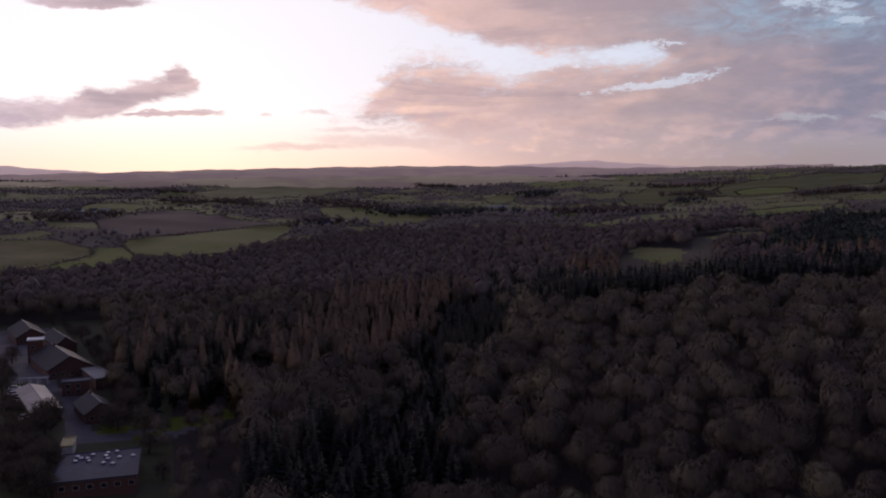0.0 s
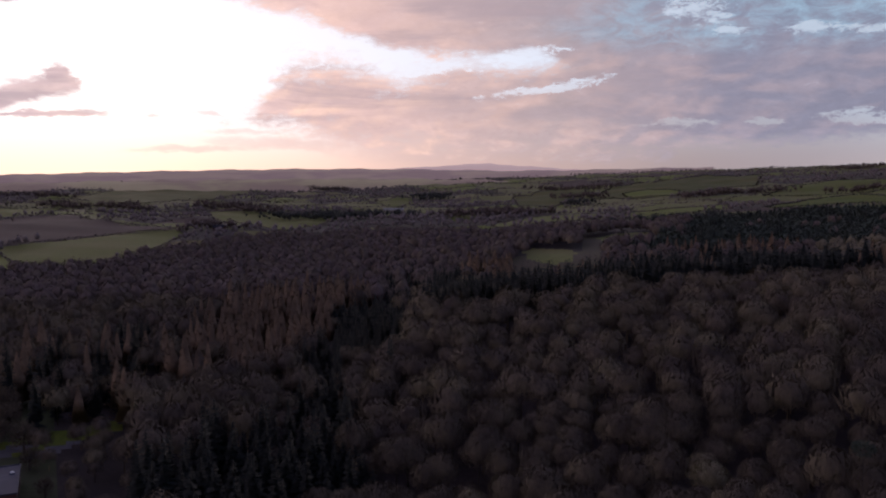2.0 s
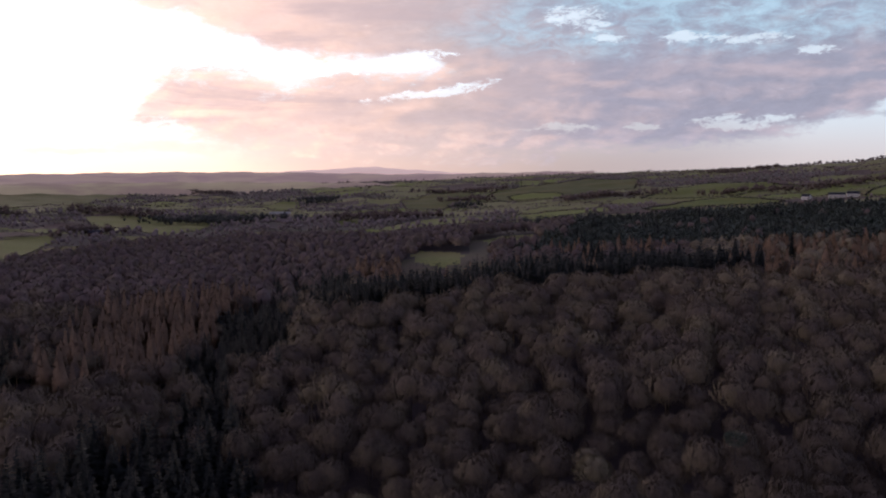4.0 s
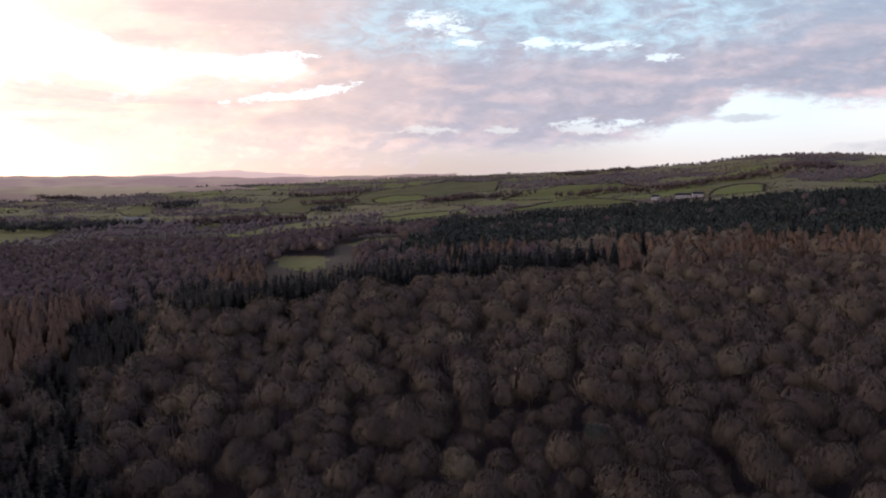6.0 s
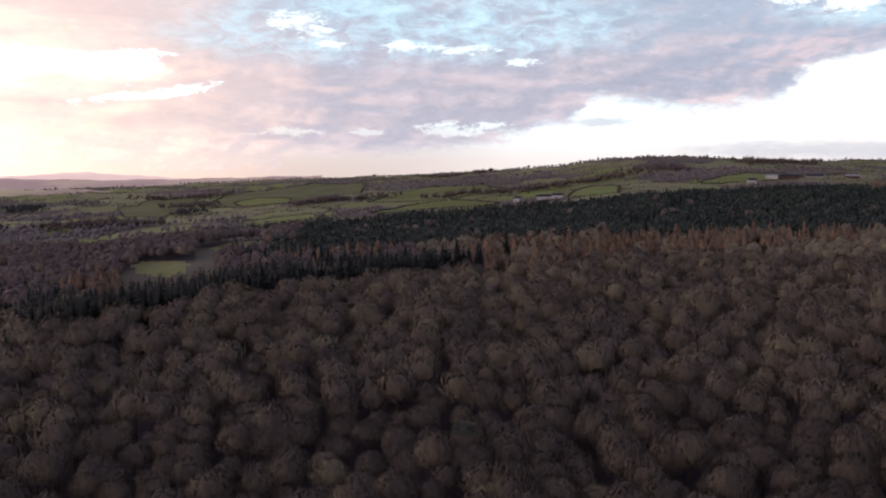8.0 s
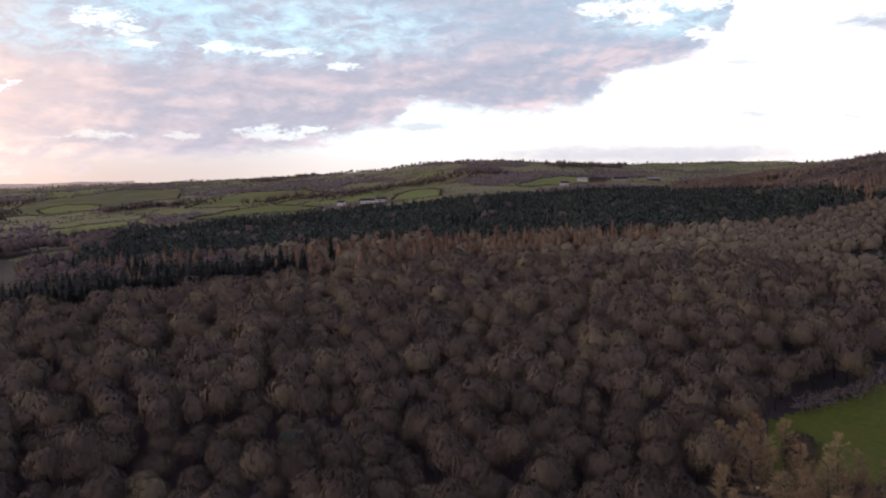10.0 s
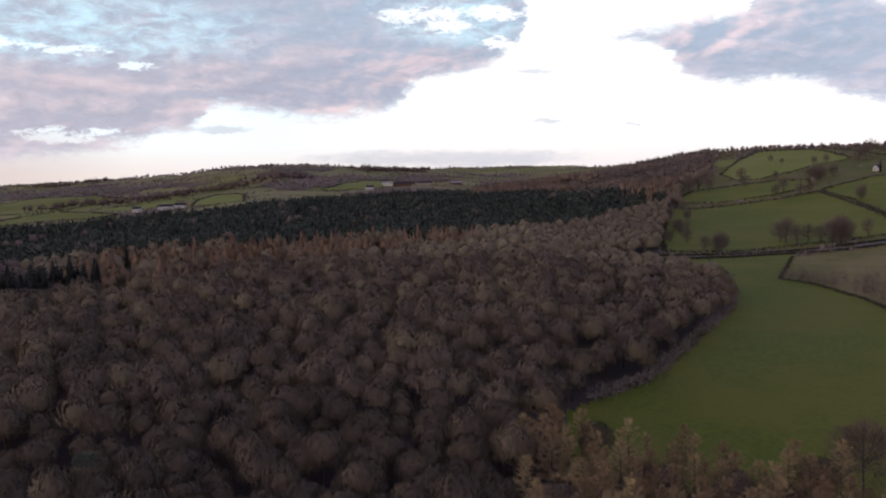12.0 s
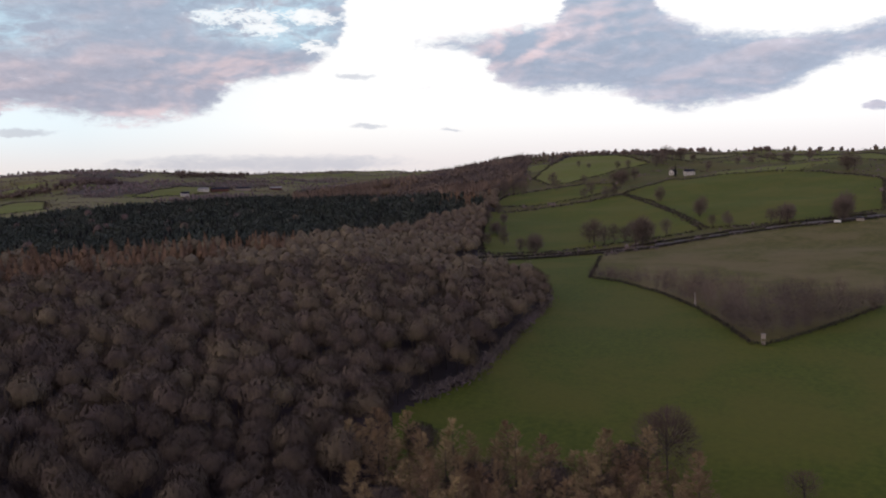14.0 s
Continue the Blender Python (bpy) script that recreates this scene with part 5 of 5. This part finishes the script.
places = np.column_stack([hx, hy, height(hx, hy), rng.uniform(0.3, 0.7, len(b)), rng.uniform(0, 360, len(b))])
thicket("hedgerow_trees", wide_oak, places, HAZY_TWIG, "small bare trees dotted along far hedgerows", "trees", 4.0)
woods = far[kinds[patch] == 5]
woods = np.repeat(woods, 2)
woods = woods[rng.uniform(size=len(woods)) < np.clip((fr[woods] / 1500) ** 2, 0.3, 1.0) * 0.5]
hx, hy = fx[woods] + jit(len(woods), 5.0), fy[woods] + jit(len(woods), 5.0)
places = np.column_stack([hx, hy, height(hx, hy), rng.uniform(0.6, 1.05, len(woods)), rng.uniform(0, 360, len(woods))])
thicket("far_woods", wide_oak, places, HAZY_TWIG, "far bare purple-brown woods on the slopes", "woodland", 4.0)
# trees along the skyline, singly and in rows
def skyline(headings, near, sizes, shapes, material, label):
    sa = np.radians(headings)
    reach = np.exp(np.linspace(np.log(near), np.log(3600), 300))
    rise = (height(np.sin(sa)[:, None] * reach, np.cos(sa)[:, None] * reach) - EYE) / reach
    best = reach[rise.argmax(1)] - rng.uniform(0, 40, len(sa))
    hx, hy = best * np.sin(sa), best * np.cos(sa)
    thicket("skyline_trees", shapes, np.column_stack([hx, hy, height(hx, hy) - 2.6 * sizes, sizes, rng.uniform(0, 360, len(sa))]), material, label, "trees", 4.0)


skyline(np.r_[np.repeat(rng.uniform(18, 65, 60), 5) + rng.normal(size=300) * 0.35, 44.7, 45.0, 45.4, 48.7, 41.6], 1500,
        np.r_[rng.uniform(0.2, 0.5, 300), 0.95, 1.1, 0.85, 0.8, 0.8], wide_oak, FAR_TWIG, "small bare trees strung along the far skyline")
skyline(np.r_[rng.uniform(77.4, 84.8, 80), rng.uniform(86.6, 88.2, 9), rng.uniform(89, 96, 22)], 1000,
        np.r_[rng.uniform(0.7, 1.3, 80), rng.uniform(0.6, 1.4, 31)], wide_oak, FAR_TWIG, "bare trees in rows along the top of the pastures")

# copses standing between the far fields: dark pines or bare trees along a line
for k, (dark, p, q) in enumerate(COPSES):
    p, q = np.array(p, float), np.array(q, float)
    many = int(np.hypot(*(q - p)) * 0.6) + 10
    xy = p + (q - p) * rng.uniform(0, 1, (many, 1)) + rng.normal(size=(many, 2)) * 16
    places = np.column_stack([xy, height(xy[:, 0], xy[:, 1]), rng.uniform(0.4, 1.5, many), rng.uniform(0, 360, many)])
    thicket("far_copse", hill_oak, places, COPSE if dark else FAR_TWIG,
            "dark round-topped pines in a copse between far fields" if dark else "bare purple-brown copse between the far fields", "copse", 6.0)


# ---- buildings ----
def part(name, bm, material, parent, label=""):
    me = bpy.data.meshes.new(name)
    bm.normal_update()
    bm.to_mesh(me)
    bm.free()
    me.materials.append(material)
    ob = new(name, me)
    ob.parent = parent
    return tagged(ob, label)


def slab(*boxes, bevel=0.0):
    """Boxes (x0, y0, z0, x1, y1, z1) in one bmesh."""
    bm = bmesh.new()
    for x0, y0, z0, x1, y1, z1 in boxes:
        m = Matrix.Translation(((x0 + x1) / 2, (y0 + y1) / 2, (z0 + z1) / 2)) @ Matrix.Diagonal((x1 - x0, y1 - y0, z1 - z0, 1))
        bmesh.ops.create_cube(bm, size=1, matrix=m)
    if bevel:
        bmesh.ops.bevel(bm, geom=bm.edges[:], offset=bevel, segments=2, affect="EDGES")
    return bm


def prism(profile, y0, y1):
    """A solid with the given outline in x, z, drawn out along y."""
    bm = bmesh.new()
    rows = [[bm.verts.new((x, y, z)) for x, z in profile] for y in (y0, y1)]
    n = len(profile)
    bm.faces.new(rows[0]), bm.faces.new(rows[1][::-1])
    for i in range(n):
        bm.faces.new((rows[0][i], rows[1][i], rows[1][(i + 1) % n], rows[0][(i + 1) % n]))
    bmesh.ops.recalc_face_normals(bm, faces=bm.faces[:])
    return bm


def windows(house, w, d, tall, rows, frame_mat=None):
    """Framed windows on the long and short walls."""
    n = 0
    for z in rows:
        for side in (-1, 1):
            for y in np.arange(-d / 2 + 2.0, d / 2 - 1.2, 3.2):
                x = side * (w / 2)
                win = part("window", slab((x - 0.06, y - 0.75, z - 0.6, x + 0.06, y + 0.75, z + 0.6)), frame_mat or PLANK, house)
                part("pane", slab((x + side * 0.02 - 0.06, y - 0.65, z - 0.5, x + side * 0.02 + 0.06, y + 0.65, z + 0.5)), PANE, win)
            for x in np.arange(-w / 2 + 1.8, w / 2 - 1.0, 3.0):
                y = side * (d / 2)
                win = part("window", slab((x - 0.7, y - 0.06, z - 0.6, x + 0.7, y + 0.06, z + 0.6)), frame_mat or PLANK, house)
                part("pane", slab((x - 0.6, y + side * 0.02 - 0.06, z - 0.5, x + 0.6, y + side * 0.02 + 0.06, z + 0.5)), PANE, win)


def building(name, label, x, y, turn, w, d, tall, ridge, wall, roof, rows=(), category="building", skylights=(), chimney=False):
    """A house or hall: w across, d along its ridge; ridge 0 gives a flat roof with a kerb."""
    house = tagged(new(name), label, category, "buildings")
    part("wall", prism([(-w / 2, -0.8), (w / 2, -0.8), (w / 2, tall), (0, max(ridge - 0.05, tall)), (-w / 2, tall)] if ridge else
                       [(-w / 2, -0.8), (w / 2, -0.8), (w / 2, tall), (-w / 2, tall)], -d / 2, d / 2), wall, house)
    if ridge:
        k = (ridge - tall) / (w / 2)
        e = 0.5
        part("roof", prism([(-w / 2 - e, tall - e * k), (0, ridge), (w / 2 + e, tall - e * k), (w / 2 + e, tall - e * k + 0.22), (0, ridge + 0.22), (-w / 2 - e, tall - e * k + 0.22)], -d / 2 - 0.4, d / 2 + 0.4), roof, house)
        part("ridge_cap", prism([(-0.22, ridge + 0.2), (0.22, ridge + 0.2), (0, ridge + 0.36)], -d / 2 - 0.4, d / 2 + 0.4), ASBESTOS, house)
    else:
        part("roof", slab((-w / 2 - 0.2, -d / 2 - 0.2, tall, w / 2 + 0.2, d / 2 + 0.2, tall + 0.2)), roof, house)
        for box in ((-w / 2 - 0.25, -d / 2 - 0.25, w / 2 + 0.25, -d / 2), (-w / 2 - 0.25, d / 2, w / 2 + 0.25, d / 2 + 0.25), (-w / 2 - 0.25, -d / 2, -w / 2, d / 2), (w / 2, -d / 2, w / 2 + 0.25, d / 2)):
            part("parapet", slab((box[0], box[1], tall + 0.2, box[2], box[3], tall + 0.42)), roof, house)
    for sx, sy in skylights:
        kerb = part("skylight", slab((sx - 0.6, sy - 0.6, tall + 0.2, sx + 0.6, sy + 0.6, tall + 0.45)), FELT, house, "white domed rooflight")
        dome = bmesh.new()
        bmesh.ops.create_uvsphere(dome, u_segments=10, v_segments=6, radius=0.55, matrix=Matrix.Translation((sx, sy, tall + 0.45)) @ Matrix.Diagonal((1, 1, 0.55, 1)))
        part("dome", dome, WHITE, kerb)
    if chimney:
        part("chimney", slab((-0.4, d * 0.3, ridge - 0.6, 0.4, d * 0.3 + 0.9, ridge + 1.2)), BRICK, house)
    windows(house, w, d, tall, rows)
    house.matrix_basis = pose(x, y, float(height(x, y)), 0, 0, turn)
    return house


lights = [(-5.5, 7.5), (-4.5, 5.8), (-5.6, 4), (-2, 8), (-3, 5.4), (-2.5, 3.2), (1.5, 8.4), (1.2, 6), (1.8, 3.5), (3.6, 9), (4.4, 4), (1.0, 0.5), (3.2, -0.6), (7.6, 4.2)]
building("hall", "large flat grey felt-roofed brick hall with white rooflights", -83.3, 204.6, 17, 18, 21, 3.8, 0, BRICK, FELT, (2.4,), skylights=lights)
building("hut", "small hut with a yellowed flat roof", -99.4, 225, 17, 2.8, 8, 2.7, 0, RENDER, YELLOW)
building("shed", "long low brick shed with cream metal roof", -126.2, 265.6, 33, 8.0, 33, 3.0, 4.2, BRICK, SHEETING, (1.7,))
building("brick_block", "small red brick block with a flat roof", -121.9, 284, 20, 8.5, 5.0, 4.6, 0, BRICK, FELT, (1.5, 3.4))
building("annexe", "low annexe with a pale flat roof", -121.4, 300.4, 35, 6.0, 20, 3.6, 0, BRICK, ASBESTOS, (1.8,))
building("house", "brick house with a dark slate gable roof", -106, 259.4, 34, 9.0, 16, 3.0, 5.8, BRICK, SLATE, (1.6,), chimney=True)
building("main_building", "wide brick building under a dark pitched slate roof", -142.6, 319.6, 36, 15, 30, 3.4, 7.6, BRICK, SLATE, (1.6,), chimney=True)
building("stair_tower", "square red brick tower with a white flat top", -158.5, 334.3, 20, 5.6, 5.6, 8.6, 0, BRICK, WHITE, (3.0, 6.0))
building("far_wing", "dark slate-roofed wing at the back of the site", -185.1, 382.6, 33, 12, 28, 3.4, 6.8, BRICK, SLATE, (1.6,))
building("side_wing", "narrow dark-roofed wing beside the grounds", -159.4, 357, 35, 8, 25, 4.2, 7.2, BRICK, SLATE, (1.5,))
walkway = tagged(new("covered_walkway"), "low covered walkway with a white fascia", "walkway")
part("canopy", slab((-5, -1.2, 2.3, 5, 1.2, 2.5)), FELT, walkway)
part("fascia", slab((-5.05, -1.26, 2.1, 5.05, -1.2, 2.5)), WHITE, walkway)
for px in (-4.6, -1.5, 1.5, 4.6):
    for py in (-1.0, 1.0):
        part("post", slab((px - 0.06, py - 0.06, -0.3, px + 0.06, py + 0.06, 2.3)), WHITE, walkway)
walkway.matrix_basis = pose(-141.9, 296.8, float(height(-141.9, 296.8)), 0, 0, 8)


def car(label, paint, x, y, turn):
    c = tagged(new("parked_car"), label, "car", "parked cars")
    part("body", prism([(-2.1, 0.35), (2.1, 0.35), (2.15, 0.75), (1.2, 0.95), (-1.9, 0.98), (-2.12, 0.8)], -0.86, 0.86), paint, c)
    part("cabin", prism([(-1.7, 0.95), (0.95, 0.94), (0.35, 1.42), (-1.2, 1.45)], -0.74, 0.74), PANE, c)
    part("car_roof", slab((-1.2, -0.7, 1.43, 0.35, 0.7, 1.49)), paint, c)
    for wx in (-1.3, 1.3):
        for wy in (-0.8, 0.8):
            bm = bmesh.new()
            bmesh.ops.create_cone(bm, cap_ends=True, segments=14, radius1=0.32, radius2=0.32, depth=0.2, matrix=Matrix.Translation((wx, wy, 0.32)) @ Matrix.Rotation(radians(90), 4, "X"))
            part("wheel", bm, RUBBER, c)
    c.matrix_basis = pose(x, y, float(height(x, y)), 0, 0, turn)


for n, (x, y, turn) in enumerate([(-140.9, 280.6, 20), (-135.6, 273.2, 15), (-136.9, 275.9, 18), (-125.0, 253.9, 80), (-133.1, 316.1, 30), (-121.2, 244.6, 100), (-144.2, 287.9, 20)]):
    car(("white parked car on the dark yard", "silver parked car on the dark yard", "dark parked car on the dark yard")[n % 3], (WHITE, SILVER, DARKPAINT)[n % 3], x, y, turn)

# farms and houses across the valley
building("farmhouse", "white rendered farmhouse with a slate roof on the hillside", 1234.7, 142, 20, 8, 14, 5.0, 8.0, RENDER, SLATE, (1.5, 3.8), chimney=True)
building("farmhouse", "white cottage beside the hillside farmhouse", 1248.1, 165.4, 70, 7, 10, 4.5, 7.2, RENDER, SLATE, (1.5, 3.5), chimney=True)
for x, y, turn, d, wall, roof, label in [(866.5, 1092, 55, 22, RENDER, SLATE, "long white farm building above the plantation"), (833.6, 1116.1, 30, 12, RENDER, SLATE, "white farmhouse among dark trees"),
                                         (890.1, 1087.1, 60, 16, RENDER, SLATE, "white farm outbuilding above the plantation"), (1382.8, 1026.2, 55, 34, BRICK, SLATE, "long dark-roofed barn on the far slope"),
                                         (1429.4, 1006.2, 50, 30, PLANK, SLATE, "dark-roofed cattle barn on the far slope"), (1358.3, 1045.3, 35, 20, RENDER, ASBESTOS, "pale-roofed barn on the far slope"),
                                         (1235.2, 990, 50, 14, RENDER, SLATE, "small white cottage on the far slope"), (1528, 996, 45, 24, BRICK, ASBESTOS, "pale barn on the far slope"),
                                         (-150.6, 1133, 75, 14, BRICK, SLATE, "tall red brick house beside the valley meadow"), (-560.1, 1341.8, 70, 14, RENDER, SLATE, "white village house among fields"),
                                         (-578.3, 1341.7, 40, 12, RENDER, SLATE, "white village house among fields"), (-548.4, 1368.2, 80, 12, RENDER, SLATE, "white village house among fields"),
                                         (-538.3, 1390.4, 75, 16, RENDER, ASBESTOS, "white village house among fields"), (96.7, 1539, 85, 36, PLANK, ASBESTOS, "broad grey-roofed barn behind dark trees"),
                                         (1424.9, 584.3, 60, 20, RENDER, SLATE, "white farmhouse far along the ridge")]:
    building("cottage" if d < 15 else "barn", label, x, y, turn, 9, d, 4.4, 7.4, wall, roof, (1.6,) if d < 24 else (), chimney=d < 15)

# things along the lane and the meadow's edge
lorry = tagged(new("lorry"), "white box lorry parked on the lane", "vehicle")
part("box", slab((-3.4, -1.2, 0.9, 2.0, 1.2, 3.3), bevel=0.06), WHITE, lorry)
part("cab", prism([(2.1, 0.6), (3.9, 0.6), (3.9, 1.7), (3.4, 2.7), (2.1, 2.7)], -1.1, 1.1), WHITE, lorry)
part("windscreen", prism([(3.92, 1.7), (3.93, 1.72), (3.45, 2.6), (3.42, 2.6)], -1.0, 1.0), PANE, lorry)
part("chassis", slab((-3.4, -0.9, 0.55, 3.8, 0.9, 0.9)), RUBBER, lorry)
for wx in (-2.2, 2.9):
    for wy in (-1.05, 1.05):
        bm = bmesh.new()
        bmesh.ops.create_cone(bm, cap_ends=True, segments=14, radius1=0.48, radius2=0.48, depth=0.28, matrix=Matrix.Translation((wx, wy, 0.48)) @ Matrix.Rotation(radians(90), 4, "X"))
        part("wheel", bm, RUBBER, lorry)
lorry.matrix_basis = pose(806, -28, float(height(806, -28)), 0, 0, -68) @ Matrix.Diagonal((0.75, 0.85, 0.85, 1))
building("field_shed", "small weathered field shed beside the lane", 815.7, -45.6, 15, 4, 6, 2.2, 2.9, PLANK, SLATE)
building("field_shed", "small weathered field shed at the hill field's end", 834.7, -74.2, 30, 4, 5, 2.2, 2.9, PLANK, SLATE)

stub = tagged(new("dead_tree"), "pale bleached dead tree trunk at the meadow hedge", "tree")
v, f = join([tube([(0, 0, -0.5), (0.1, 0, 3.5), (-0.1, 0.1, 7.3)], (0.5, 0.4, 0.16), 8), tube([(0.05, 0, 4.8), (0.7, 0.2, 6.2)], (0.2, 0.05), 6)])
new("trunk", mesh_of("trunk", v, f, [DEADWOOD])).parent = stub
stub.matrix_basis = pose(452.3, 49.6, float(height(452.3, 49.6)))

seat = tagged(new("high_seat"), "pale wooden high seat at the meadow corner", "high seat")
for px in (-0.8, 0.8):
    for py in (-0.8, 0.8):
        part("leg", slab((px - 0.09, py - 0.09, -0.4, px + 0.09, py + 0.09, 3.4)), PLANK, seat)
part("floor_deck", slab((-1.1, -1.1, 3.2, 1.1, 1.1, 3.35)), PLANK, seat)
for box in ((-1.1, -1.1, 3.35, 1.1, -1.02, 5.3), (-1.1, 1.02, 3.35, 1.1, 1.1, 5.3), (-1.1, -1.02, 3.35, -1.02, 1.02, 5.3), (1.02, -1.02, 3.35, 1.1, 1.02, 5.3)):
    part("panel", slab(box), PLANK, seat, "weathered board panel")
part("roof", slab((-1.3, -1.3, 5.3, 1.3, 1.3, 5.42)), PLANK, seat)
for z in (0.7, 1.4, 2.1, 2.8):
    part("rung", slab((-1.5, -0.3, z, -1.4, 0.3, z + 0.08)), PLANK, seat)
for py in (-0.3, 0.3):
    part("rail", slab((-1.5, py - 0.04, -0.3, -1.4, py + 0.04, 3.3)), PLANK, seat)
part("notice_board", slab((-1.16, -0.9, 0.5, -1.1, 0.9, 1.7)), PLANK, seat)
seat.matrix_basis = pose(367.7, 14.0, float(height(367.7, 14.0)), 0, 0, 4) @ Matrix.Diagonal((0.8, 0.8, 0.85, 1))


stack = tagged(new("timber_stack"), "stack of felled logs in the woodland clearing", "logs")
for row in range(4):
    for k in range(7 - row):
        bm = bmesh.new()
        bmesh.ops.create_cone(bm, cap_ends=True, segments=10, radius1=0.26, radius2=0.22, depth=9.0,
                              matrix=Matrix.Translation((0.2 * ((k * 7 + row) % 3 - 1), (k - 3 + row * 0.5) * 0.5, 0.25 + row * 0.43)) @ Matrix.Rotation(radians(90), 4, "Y"))
        part("log", bm, (DEADWOOD, PLANK, BARK)[(k + row) % 3], stack)
stack.matrix_basis = pose(*STACK_AT, float(height(*STACK_AT)), 0, 0, -40)
